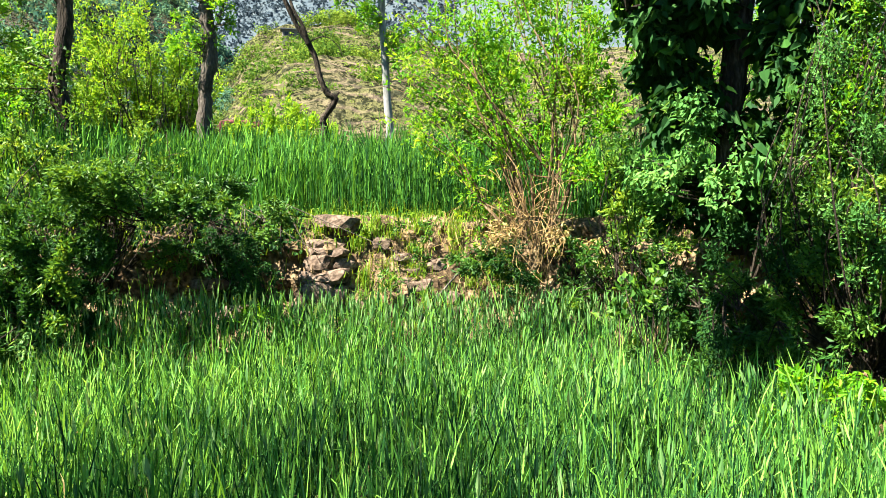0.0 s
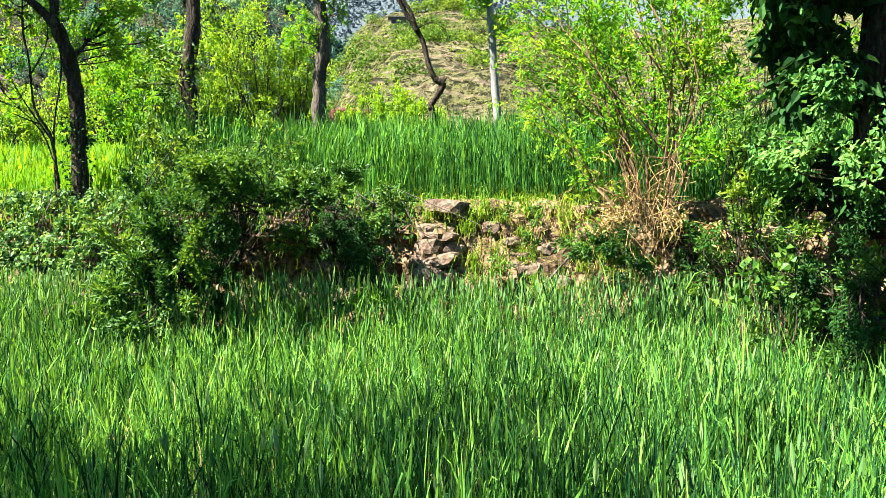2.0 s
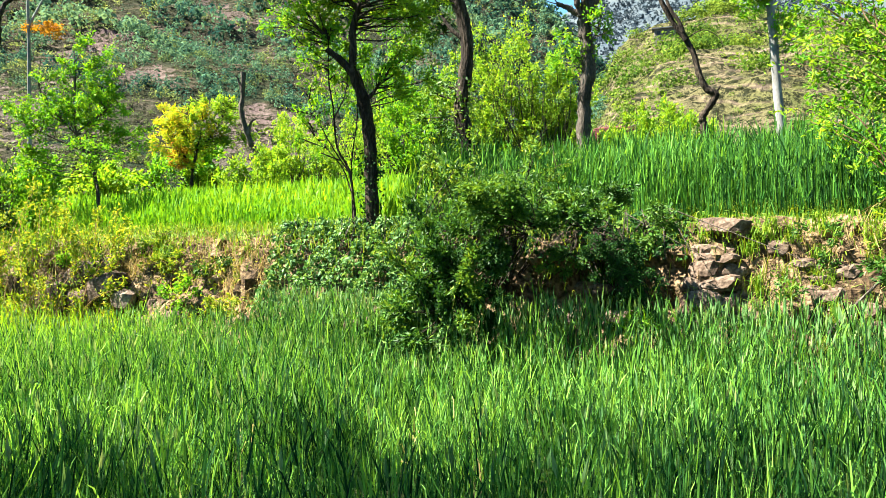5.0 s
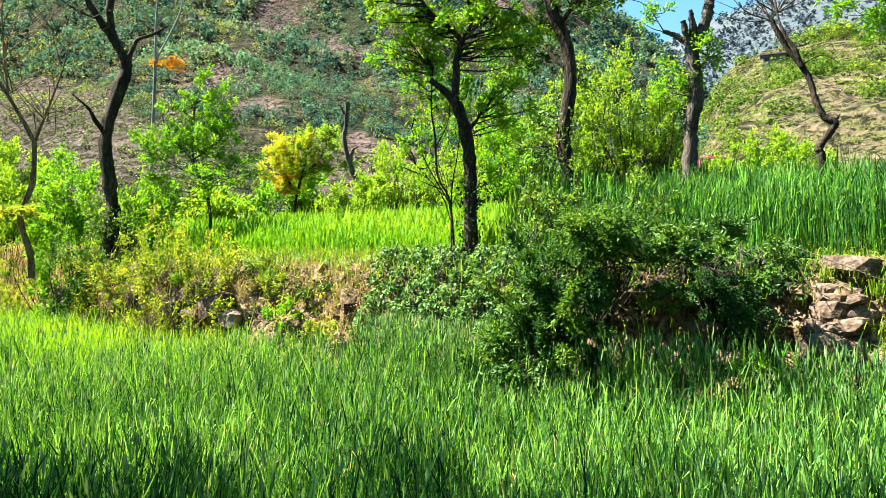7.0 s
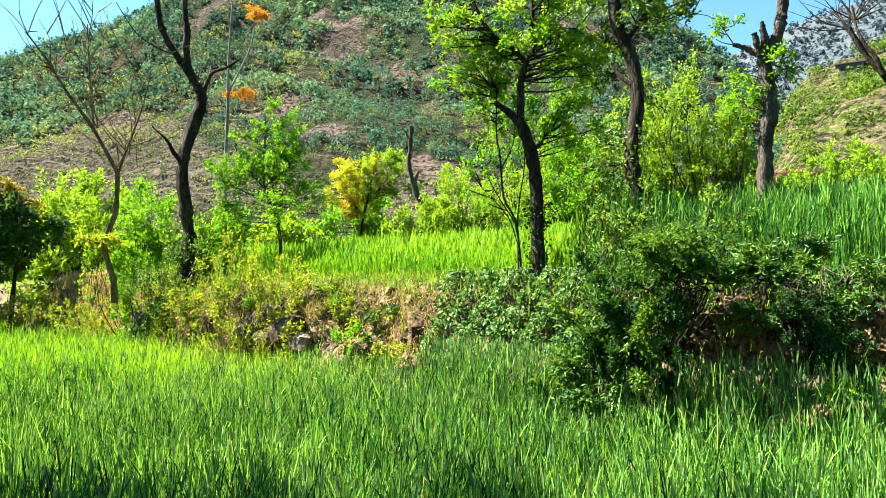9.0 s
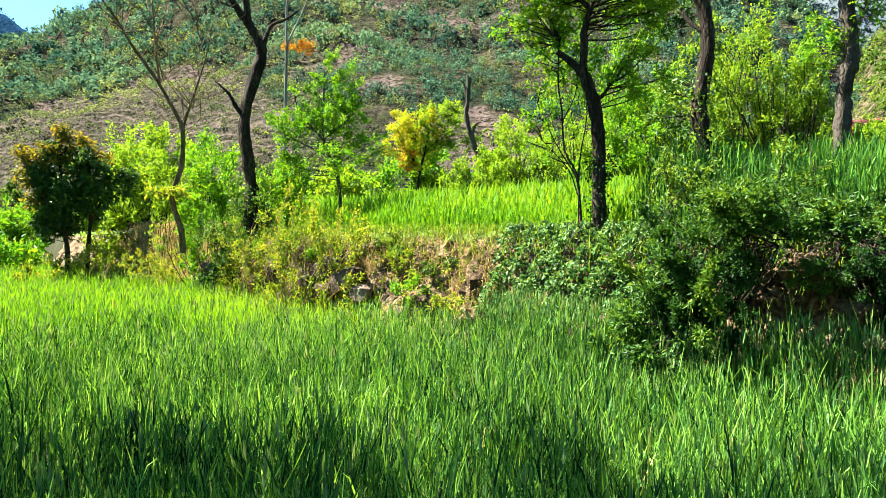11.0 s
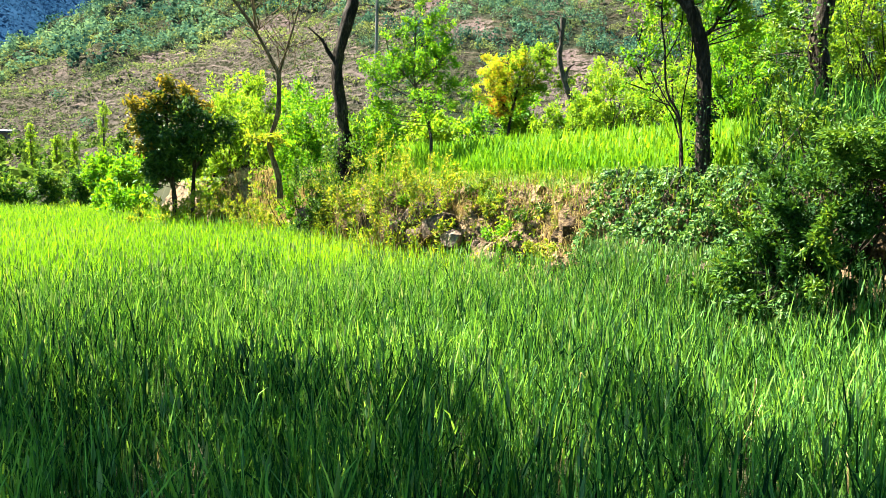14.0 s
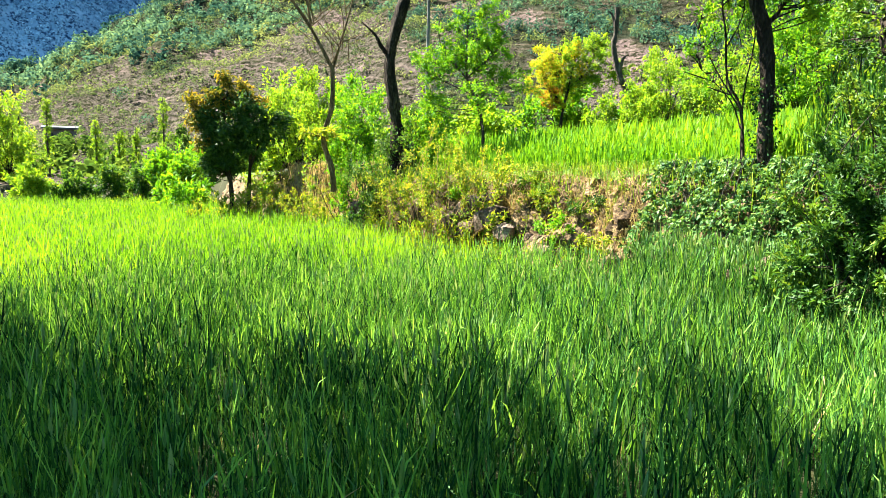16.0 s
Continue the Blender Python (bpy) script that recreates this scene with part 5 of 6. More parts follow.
# a belt of fresh shrubs behind the upper field
for k in range(22):
    a = 8 + 66 * (k + float(rng.uniform(-0.3, 0.3))) / 21
    d = float(rng.uniform(23, 36)) if a < 48 else float(rng.uniform(21, 30))
    x, y = -d * math.sin(radians(a)), d * math.cos(radians(a))
    g = float(land(x, y))
    r = float(rng.uniform(0.7, 1.3))
    heads = [(x + float(rng.normal()) * r, y + float(rng.normal()) * 0.5 * r, g + r * float(rng.uniform(0.5, 1.25)), r * float(rng.uniform(0.6, 0.9))) for _ in range(3)]
    make_shrub(("lime-green shrub behind the upper field", "fresh green shrub behind the upper field")[k % 2], (M_LEAF_LIME, M_LEAF_BRIGHT)[k % 2], 0.17, heads, "shrubs behind the upper field", 0.85)

# ---- thicket beside the stones ----
root = thing("bush", (0.75, 6.7, 1.1), "tall many-stemmed shrub with dry tan stems at its foot", "bush", "bushes along the terrace")
wood, leaf, lime, dry = Soup(), Soup(), Soup(), Soup()
LEADERS = [[(0.62, 6.7, 1.45), (0.50, 6.72, 2.06), (0.28, 6.78, 2.61), (0.11, 6.82, 2.92), (-0.19, 6.88, 3.25), (-0.5, 6.9, 3.5)],
           [(0.64, 6.7, 1.45), (0.52, 6.72, 2.06), (0.32, 6.74, 2.61), (0.20, 6.76, 2.95), (0.06, 6.83, 3.25), (0.0, 6.8, 3.8)],
           [(0.70, 6.7, 1.4), (0.71, 6.7, 2.0), (0.72, 6.68, 2.6), (0.73, 6.66, 3.0), (0.70, 6.7, 3.5), (0.68, 6.7, 4.0)],
           [(0.85, 6.65, 1.4), (0.95, 6.6, 2.0), (1.0, 6.55, 2.5), (1.02, 6.5, 3.0), (1.05, 6.5, 3.5), (1.1, 6.5, 4.0)],
           [(0.5, 6.65, 1.5), (0.33, 6.7, 1.7), (0.16, 6.76, 1.87), (-0.09, 6.84, 2.2), (-0.3, 6.88, 2.36), (-0.5, 6.93, 2.5)],
           [(0.6, 6.7, 1.6), (0.5, 6.72, 2.1), (0.30, 6.76, 2.4), (0.0, 6.84, 2.6), (-0.25, 6.9, 2.8), (-0.6, 7.0, 2.95)],
           [(0.8, 6.65, 1.5), (0.85, 6.6, 2.0), (0.82, 6.6, 2.5), (0.6, 6.6, 3.0), (0.45, 6.6, 3.4), (0.3, 6.6, 3.9)]]
for k in range(34):
    m = np.array(LEADERS[k % 7])
    j = np.cumsum(rng.normal(size=m.shape) * [0.045, 0.06, 0.02], 0)
    p = add_tube(wood, m + j, rng.uniform(0.008, 0.017) if k < 14 else rng.uniform(0.005, 0.009), 0.003, 5, 0.05)
    for q in p[6::2]:
        n = 22
        e = q + rng.normal(size=3) * [0.22, 0.16, 0.16] + [0, 0, 0.05]
        u = rng.uniform(0, 1, (n, 1))
        add_leaves(lime if (k + int(q[2] * 5)) % 3 == 0 else leaf, q + (e - q) * u + rng.normal(size=(n, 3)) * 0.02, 0.05, np.tile(unit(e - q) * 0.8, (n, 1)), 0.4, 0.6)
for c0, rad, k in (((0.2, 6.8, 3.35), 0.4, 22), ((-0.35, 6.95, 3.1), 0.35, 16), ((-0.1, 6.9, 2.75), 0.3, 14), ((0.75, 6.6, 3.3), 0.35, 22), ((1.0, 6.5, 2.9), 0.4, 28), ((1.2, 6.4, 3.3), 0.4, 30), ((1.25, 6.3, 2.5), 0.35, 26), ((1.15, 6.4, 2.1), 0.3, 22), ((0.45, 6.75, 3.0), 0.3, 18), ((0.6, 6.8, 3.7), 0.5, 26)):
    add_spray(wood, leaf if k % 4 else lime, (0.85, 6.65, 2.0), c0, rad, k, 18, 0.052, 0.42, 0.008, 0.0)
for k in range(95):
    st = np.array([0.62, 6.55, 1.62]) + rng.normal(size=3) * [0.14, 0.08, 0.16]
    a = rng.normal(-0.35, 0.8)
    l = rng.uniform(0.2, 0.5)
    down = rng.uniform() < 0.6
    e = st + np.array([math.sin(a) * l, -rng.uniform(0.05, 0.3), -math.cos(a) * l * 0.8 if down else math.cos(a) * l])
    m = st + (e - st) * 0.35 + rng.normal(size=3) * 0.07 + (np.array([0, -0.06, 0.14]) if down else 0)
    m2 = st + (e - st) * 0.7 + rng.normal(size=3) * 0.07
    add_tube(dry, [st, m, m2, e], 0.0032, 0.0016, 3, 0, 2)
part("stemwork", wood.mesh("stemwork", M_BARK_TAN, root.location), root, kind="stuff")
part("foliage", leaf.mesh("foliage", M_LEAF_BRIGHT, root.location), root, kind="stuff")
part("lime_foliage", lime.mesh("lime_foliage", M_LEAF_LIME, root.location), root, kind="stuff")
part("dry_tangle", dry.mesh("dry_tangle", M_STEM, root.location), root, kind="stuff", label="dry tan hanging stalks")

make_bush("leafy lime-green saplings behind the many-stemmed shrub", (1.6, 8.6, 1.8), [((0.3, 8.8, 3.7), (0.6, 0.5, 0.7), 50, 22), ((1.0, 8.4, 3.0), (0.6, 0.5, 0.7), 60, 22), ((1.1, 8.5, 4.2), (0.7, 0.5, 0.7), 60, 22), ((1.9, 8.3, 3.4), (0.6, 0.5, 0.8), 60, 22), ((2.9, 7.6, 3.6), (0.6, 0.5, 0.8), 60, 22), ((2.3, 8.0, 4.4), (0.8, 0.6, 0.6), 60, 22), ((3.2, 6.6, 3.2), (0.5, 0.5, 0.8), 70, 22), ((2.9, 5.9, 2.2), (0.4, 0.4, 0.6), 60, 22), ((2.75, 5.3, 2.0), (0.3, 0.4, 0.6), 60, 22)], M_LEAF_BRIGHT, 0.07, r=0.005)

# broad-leaved tree: crown coloured dark for shade, lower leaves pale for sun
T0 = [(2.15, 5.95, 1.4), (2.05, 5.85, 1.77), (2.0, 5.8, 2.4), (2.1, 5.8, 3.4), (2.2, 5.8, 4.6)]
make_tree("tree", "dense broad-leaved tree overhanging the wheat, shade and sun in its leaf colours", [(T0, 0.10, 0.08), ([(2.0, 5.8, 2.4), (1.7, 5.9, 2.8), (1.3, 6.1, 3.3)], 0.03, 0.012), ([(2.02, 5.8, 2.5), (2.3, 5.6, 2.9), (2.6, 5.5, 3.3)], 0.03, 0.012),
          # This limb is out of view and only carries the added shade leaves.
          ([(2.2, 5.8, 4.5), (1.6, 5.5, 4.9), (0.9, 5.1, 5.0), (-0.2, 4.1, 5.0)], 0.06, 0.02)],
          [((2.05, 5.8, 2.9), (1.97, 5.7, 3.05), (0.42, 0.4, 0.38), 84, 14), ((2.05, 5.8, 2.7), (1.65, 6.0, 2.95), (0.42, 0.35, 0.34), 80, 14), ((2.0, 5.8, 2.5), (2.25, 5.5, 2.75), (0.36, 0.35, 0.38), 84, 14), ((2.05, 5.8, 2.7), (1.75, 5.9, 2.55), (0.36, 0.3, 0.34), 70, 14),
           ((2.05, 5.8, 3.0), (1.4, 6.15, 3.3), (0.42, 0.35, 0.34), 76, 14), ((2.05, 5.8, 3.0), (2.4, 5.4, 3.1), (0.4, 0.35, 0.35), 50, 14), ((2.0, 5.8, 2.4), (2.2, 5.6, 2.2), (0.3, 0.25, 0.35), 40, 14), ((2.0, 5.8, 2.0), (2.1, 5.6, 1.7), (0.3, 0.25, 0.3), 34, 14), ((2.0, 5.8, 2.0), (1.7, 6.0, 1.8), (0.3, 0.25, 0.3), 30, 14),
           ((2.1, 5.7, 3.6), (1.8, 5.7, 4.0), (1.0, 0.8, 0.6), 90, 12), ((2.1, 5.7, 3.6), (2.9, 5.6, 4.0), (0.9, 1.0, 0.7), 30, 12)],
          M_LEAF_DARK, M_BARK, 0.112, 0.012, 0.55, 0.9, extra=[("sun_tone_foliage", M_LEAF_BIG, [((2.0, 5.8, 2.3), (1.73, 5.55, 2.2), (0.28, 0.2, 0.28), 26, 14, 0.062), ((2.0, 5.8, 2.2), (1.55, 5.75, 2.0), (0.28, 0.2, 0.28), 40, 14, 0.062),
           ((2.0, 5.7, 2.0), (1.80, 5.4, 1.85), (0.22, 0.2, 0.2), 28, 14, 0.065), ((2.0, 5.8, 2.2), (1.38, 5.95, 1.95), (0.22, 0.2, 0.28), 34, 14, 0.06), ((2.0, 5.8, 2.5), (1.62, 5.7, 2.42), (0.22, 0.2, 0.18), 30, 14, 0.062)]),
           ("hanging_foliage", M_LEAF_BIG, [((2.05, 5.7, 2.2), (2.0, 5.3, 2.02), (0.14, 0.12, 0.1), 9, 6, 0.105), ((2.0, 5.8, 3.1), (1.45, 5.9, 3.02), (0.25, 0.15, 0.1), 9, 6, 0.095)]),
           # Leaves added overhead, out of view, to shade the bank and upper crown.
           ("unseen_shade_foliage", M_LEAF_DARK, [((1.6, 5.5, 4.9), (1.1, 5.2, 4.9), (0.8, 0.6, 0.3), 70, 14, 0.15), ((-0.2, 4.1, 5.0), (-0.8, 3.75, 4.9), (0.55, 0.5, 0.25), 44, 14, 0.15)])])
# Lime top, darker foot: sun and shade are put into the leaf colours.
make_bush("green bush crowding the end of the wall, sun and shade in its leaf colours", (2.3, 4.6, 0.7), [((2.15, 4.7, 2.4), (0.3, 0.3, 0.45), 110, 24), ((2.15, 4.45, 1.9), (0.3, 0.3, 0.45), 110, 24), ((2.35, 4.6, 2.9), (0.35, 0.35, 0.4), 110, 24), ((2.0, 4.4, 1.4), (0.25, 0.25, 0.35), 70, 24), ((2.05, 4.75, 1.95), (0.22, 0.22, 0.3), 60, 24), ((2.5, 4.4, 3.4), (0.6, 0.6, 0.5), 50, 22), ((2.35, 4.9, 3.2), (0.4, 0.4, 0.4), 44, 22), ((2.15, 4.9, 1.5), (0.22, 0.25, 0.4), 44, 22)], M_LEAF_BUSH, 0.045,
          extra=[("shade_tone_foliage", M_LEAF_MID, [((2.1, 4.5, 1.2), (0.3, 0.3, 0.5), 90, 24, 0.045), ((2.05, 4.9, 1.0), (0.25, 0.25, 0.4), 60, 24, 0.045), ((2.3, 3.7, 1.2), (0.4, 0.4, 0.8), 50, 22, 0.05)]), ("sun_tone_foliage", M_LEAF_BIG, [((2.2, 4.5, 2.6), (0.35, 0.3, 0.5), 90, 26, 0.034), ((2.1, 4.35, 2.0), (0.3, 0.3, 0.4), 80, 26, 0.034), ((1.98, 4.25, 1.5), (0.22, 0.2, 0.3), 40, 24, 0.034)]), ("lime_foliage", M_LEAF_BRIGHT, [((2.35, 4.55, 2.95), (0.4, 0.35, 0.45), 110, 26, 0.036), ((2.2, 4.6, 2.4), (0.3, 0.3, 0.4), 40, 24, 0.036)])])
# Dark leaves paint the shade on the bank below the tree.
make_bush("brambles at the foot of the tree, coloured for shade", (1.9, 5.7, 1.2), [((1.98, 4.9, 1.25), (0.28, 0.25, 0.35), 60, 22), ((1.9, 5.45, 1.4), (0.32, 0.22, 0.3), 60, 22), ((1.8, 5.3, 0.95), (0.28, 0.2, 0.28), 54, 22), ((1.6, 5.75, 0.9), (0.3, 0.2, 0.3), 54, 22), ((1.75, 4.95, 0.7), (0.26, 0.2, 0.25), 40, 22)], M_LEAF_DARK, 0.045)
make_bush("low yellow-green bush at the corner of the field", (1.75, 4.1, 0.1), [((1.68, 4.15, 0.72), (0.22, 0.18, 0.2), 40, 22), ((1.85, 3.95, 0.65), (0.22, 0.2, 0.2), 36, 22), ((1.55, 4.3, 0.5), (0.18, 0.15, 0.15), 22, 20)], M_LEAF_BRIGHT, 0.05)
make_bush("low brambles below the many-stemmed shrub", (1.5, 6.3, 1.2), [((1.6, 6.0, 1.15), (0.35, 0.2, 0.3), 60, 22), ((1.32, 6.3, 1.35), (0.3, 0.2, 0.3), 50, 22), ((1.15, 6.5, 0.95), (0.3, 0.2, 0.25), 40, 20)], M_LEAF_BUSH, 0.05)
make_bush("leafy brambles over the end of the bank", (1.85, 5.2, 1.0), [((1.72, 5.25, 1.25), (0.22, 0.2, 0.25), 26, 20), ((1.6, 5.7, 1.0), (0.25, 0.2, 0.2), 24, 20), ((1.42, 5.95, 1.4), (0.25, 0.2, 0.22), 30, 20), ((1.85, 4.7, 0.9), (0.2, 0.2, 0.25), 24, 20)], M_LEAF_MID, 0.04)
make_bush("mid-green small-leaved scrub in front of the dark tree", (1.5, 6.0, 1.0), [((1.3, 6.05, 1.75), (0.25, 0.2, 0.3), 34, 24), ((1.55, 5.8, 1.5), (0.26, 0.2, 0.25), 30, 24), ((1.1, 6.3, 1.35), (0.3, 0.2, 0.22), 34, 22), ((1.2, 6.1, 2.2), (0.22, 0.2, 0.3), 26, 22), ((2.15, 5.15, 2.0), (0.18, 0.2, 0.4), 30, 22)], M_LEAF_BUSH, 0.045)
make_bush("dead bramble stalks and leaves under the shrub", (0.9, 6.8, 1.5), [((0.95, 6.5, 1.45), (0.3, 0.16, 0.2), 22, 12), ((1.3, 6.3, 1.2), (0.25, 0.16, 0.2), 18, 12), ((0.35, 6.6, 1.5), (0.25, 0.15, 0.12), 14, 12)], M_DRYGRASS, 0.045, M_STEM)
make_bush("low green bramble on the stony bank", (0.2, 6.9, 1.3), [((0.2, 6.5, 1.32), (0.32, 0.18, 0.22), 50, 22), ((0.5, 6.5, 1.1), (0.25, 0.16, 0.18), 34, 20)], M_LEAF_MID, 0.045, r=0.005)
# Again a darker leaf colour in place of shade on the bank.
make_bush("low brambles covering the bank under the tree, coloured for shade", (1.7, 5.6, 0.6), [((1.62, 5.5, 0.72), (0.26, 0.16, 0.22), 60, 22), ((1.72, 5.2, 0.62), (0.22, 0.16, 0.2), 50, 22), ((1.45, 5.75, 0.66), (0.22, 0.14, 0.2), 44, 22), ((1.96, 5.58, 0.98), (0.2, 0.12, 0.24), 90, 24), ((1.98, 5.45, 0.72), (0.2, 0.12, 0.2), 70, 24), ((2.1, 5.4, 0.95), (0.16, 0.12, 0.24), 50, 24)], M_LEAF_MID, 0.045, r=0.005)
make_bush("small green bush on the bank", (0.45, 6.9, 1.3), [((0.3, 6.72, 1.25), (0.3, 0.16, 0.22), 34, 18)], M_LEAF_BUSH, 0.05)
make_bush("broad round-leaved weeds against the wall", (1.25, 5.7, 0.5), [((1.3, 5.6, 1.2), (0.2, 0.12, 0.14), 10, 5), ((1.15, 5.75, 0.95), (0.15, 0.1, 0.16), 5, 5)], M_LEAF_BUSH, 0.06, slim=0.85, name="weed", category="weed")
make_bush("broad-leaved dock weeds at the wall's foot", (-3.7, 6.0, 0.4), [((-3.75, 5.95, 0.85), (0.32, 0.15, 0.14), 10, 6)], M_LEAF_BUSH, 0.12, slim=0.6, name="weed", category="weed")

# weeds all along the bank
ARC = np.concatenate([[0], np.cumsum(np.hypot(*np.diff(WALL, axis=0).T))])


def bank_at(u, s):
    """A place u metres along the wall's foot and s metres behind it."""
    x, y = np.interp(u, ARC, WALL[:, 0]), np.interp(u, ARC, WALL[:, 1])
    e = 0.4
    tx, ty = np.interp(u + e, ARC, WALL[:, 0]) - x, np.interp(u + e, ARC, WALL[:, 1]) - y
    ln = np.hypot(tx, ty)
    return x + s * ty / ln, y - s * tx / ln


for k in range(110):
    u = rng.uniform(ARC[4], ARC[19])
    z = rng.uniform(0.45, 1.6)
    x, y = bank_at(u, -0.32 + 0.52 * z)
    if (-2.9 < x < -1.35 and z < 1.4) or (-10.2 < x < -8.1 and z < 1.35) or (-6.9 < x < -5.8 and z < 1.2) or -1.5 < x < 0.75 and rng.uniform() < 0.6:
        continue
    far = x < -6.5
    mat = (M_LEAF_OLIVE, M_LEAF_BUSH, M_LEAF_BRIGHT, M_LEAF_OLIVE)[k % 4] if far else (M_LEAF_BUSH, M_LEAF_DARK, M_LEAF_IVY, M_LEAF_BUSH)[k % 4]
    r = rng.uniform(0.16, 0.34)
    make_bush("leafy weed clump rooted in the earth bank", (x, y + 0.05, z - 0.1), [((x, y - 0.06, z + 0.05), (r, r * 0.6, r * 0.8), 16, 16)], mat, float(rng.uniform(0.04, 0.065)),
              M_STEM, r=0.005, name="weed", category="weed", group="weeds on the bank")
for x, z, r in ((-6.6, 1.35, 0.35), (-7.1, 1.15, 0.3), (-7.7, 1.3, 0.4), (-8.2, 1.3, 0.35), (-10.2, 1.2, 0.4), (-11.2, 1.3, 0.45), (0.2, 1.4, 0.3), (1.0, 1.3, 0.3)):
    y = float(wall_y(x)) - 0.35 + 0.52 * z
    root = thing("dry_brush", (x, y + 0.2, z), "tangle of dry brown twigs on the earth bank", "brush", "dry brush on the bank")
    tw, lf = Soup(), Soup()
    for k in range(70):
        st = np.array([x, y + 0.25, z + 0.15]) + rng.normal(size=3) * [r * 0.6, 0.05, 0.08]
        e = st + rng.normal(size=3) * [r * 0.7, 0.14, r * 0.5] + [0, -0.22, -0.12]
        add_tube(tw, [st, (st + e) / 2 + rng.normal(size=3) * 0.06, e], 0.006, 0.002, 3, 0, 1)
    part("twigwork", tw.mesh("twigwork", M_STEM, root.location), root, kind="stuff")
    add_leaves(lf, np.array([x, y + 0.02, z]) + ball(130, (r, 0.2, r * 0.7)), 0.05, None, 0.5)
    part("foliage", lf.mesh("foliage", M_LEAF_OLIVE, root.location), root, kind="stuff")
for k, x in enumerate(np.arange(-8.1, -6.6, 0.36)):
    z = float(rng.uniform(0.6, 1.5))
    y = float(wall_y(x)) - 0.36 + 0.52 * z
    r = float(rng.uniform(0.25, 0.42))
    make_bush("leafy green clump hanging on the bank", (x, y + 0.2, z + 0.1), [((x, y - 0.05, z), (r, 0.22, r * 0.7), 34, 18)], (M_LEAF_BUSH, M_LEAF_OLIVE, M_LEAF_BRIGHT)[k % 3], 0.055,
              M_STEM, r=0.006, group="weeds on the bank")
soup = Soup()
n = 7000
u, z = rng.uniform(ARC[4], ARC[19], n), rng.uniform(0.3, 1.65, n)
x, y = bank_at(u, -0.33 + 0.53 * z)
keep = (wave(u, z * 2, 0.8, 45) + 0.3 * rng.normal(size=n) > 0.05) & ((x < -6.5) | (x > -3.9))
add_grass(soup, x[keep], y[keep], z[keep], rng.uniform(0.07, 0.2, int(keep.sum())), 0.007)
n = 5000
u, z = rng.uniform(ARC[1] + 8, ARC[4], n), rng.uniform(0.1, 1.68, n)
x, y = bank_at(u, -0.33 + 0.53 * z)
add_grass(soup, x, y, z, rng.uniform(0.15, 0.4, n), 0.02)
for k in range(64):  # tufts among the stones
    cx, cz, n = rng.uniform(-1.4, 0.9), rng.uniform(0.55, 1.62), int(rng.integers(18, 46))
    x, z = cx + rng.normal(size=n) * 0.035, cz + rng.normal(size=n) * 0.025
    add_grass(soup, x, wall_y(x) - 0.345 + 0.52 * z, z, rng.uniform(0.08, 0.2, n), 0.008)
tagged(new("bank_grass", soup.mesh("bank_grass", M_EDGEGRASS)), "green grass tufts growing out of the bank", "grass", kind="stuff")

# ---- stones in the wall ----
def stone_mesh(seed):
    """A broken block: flat facets with chipped, uneven faces."""
    bm = bmesh.new()
    bmesh.ops.create_icosphere(bm, subdivisions=2, radius=0.5)
    r = random.Random(seed)
    off = Vector((r.uniform(0, 50), r.uniform(0, 50), r.uniform(0, 50)))
    cuts = [(Vector((r.gauss(0, 1), r.gauss(0, 1), r.gauss(0, 1))).normalized(), r.uniform(0.34, 0.5)) for _ in range(9)]
    cuts += [(Vector((0, 0, 1)), 0.36), (Vector((0, 0, -1)), 0.36), (Vector((0.1, -1, 0.1)).normalized(), 0.38)]
    for v in bm.verts:
        d = v.co.normalized()
        reach = min([0.56] + [k / n.dot(d) for n, k in cuts if n.dot(d) > 0.05])
        v.co = d * reach * (1 + 0.10 * noise.noise(d * 3 + off) + 0.06 * noise.noise(d * 9 + off))
    me = bpy.data.meshes.new("stone")
    bm.to_mesh(me)
    bm.free()
    me.materials.append(M_STONE)
    return me


STONES = [stone_mesh(k) for k in range(7)]


def stone(x, y, z, w, d, h, turn=0.0, tilt=0.0):
    ob = new("stone", STONES[random.randrange(7)])
    ob.parent = wall_terrace
    ob.matrix_basis = pose(x, y, z, tilt, random.uniform(-12, 12), turn) @ Matrix.Diagonal((w, d, h, 1))
    return ob


for k in range(120):
    near = k < 80
    x = random.uniform(-1.32, 0.7) if near else random.uniform(-9.8, -3.2)
    z = random.uniform(0.4, 1.5) if near else random.uniform(0.35, 1.0)
    w = random.uniform(0.08, 0.24) if near and k % 5 else random.uniform(0.18, 0.34)
    stone(x, float(wall_y(x)) - 0.29 + 0.52 * z, z, w, w * 0.9, w * random.uniform(0.35, 0.7), random.uniform(-40, 40))
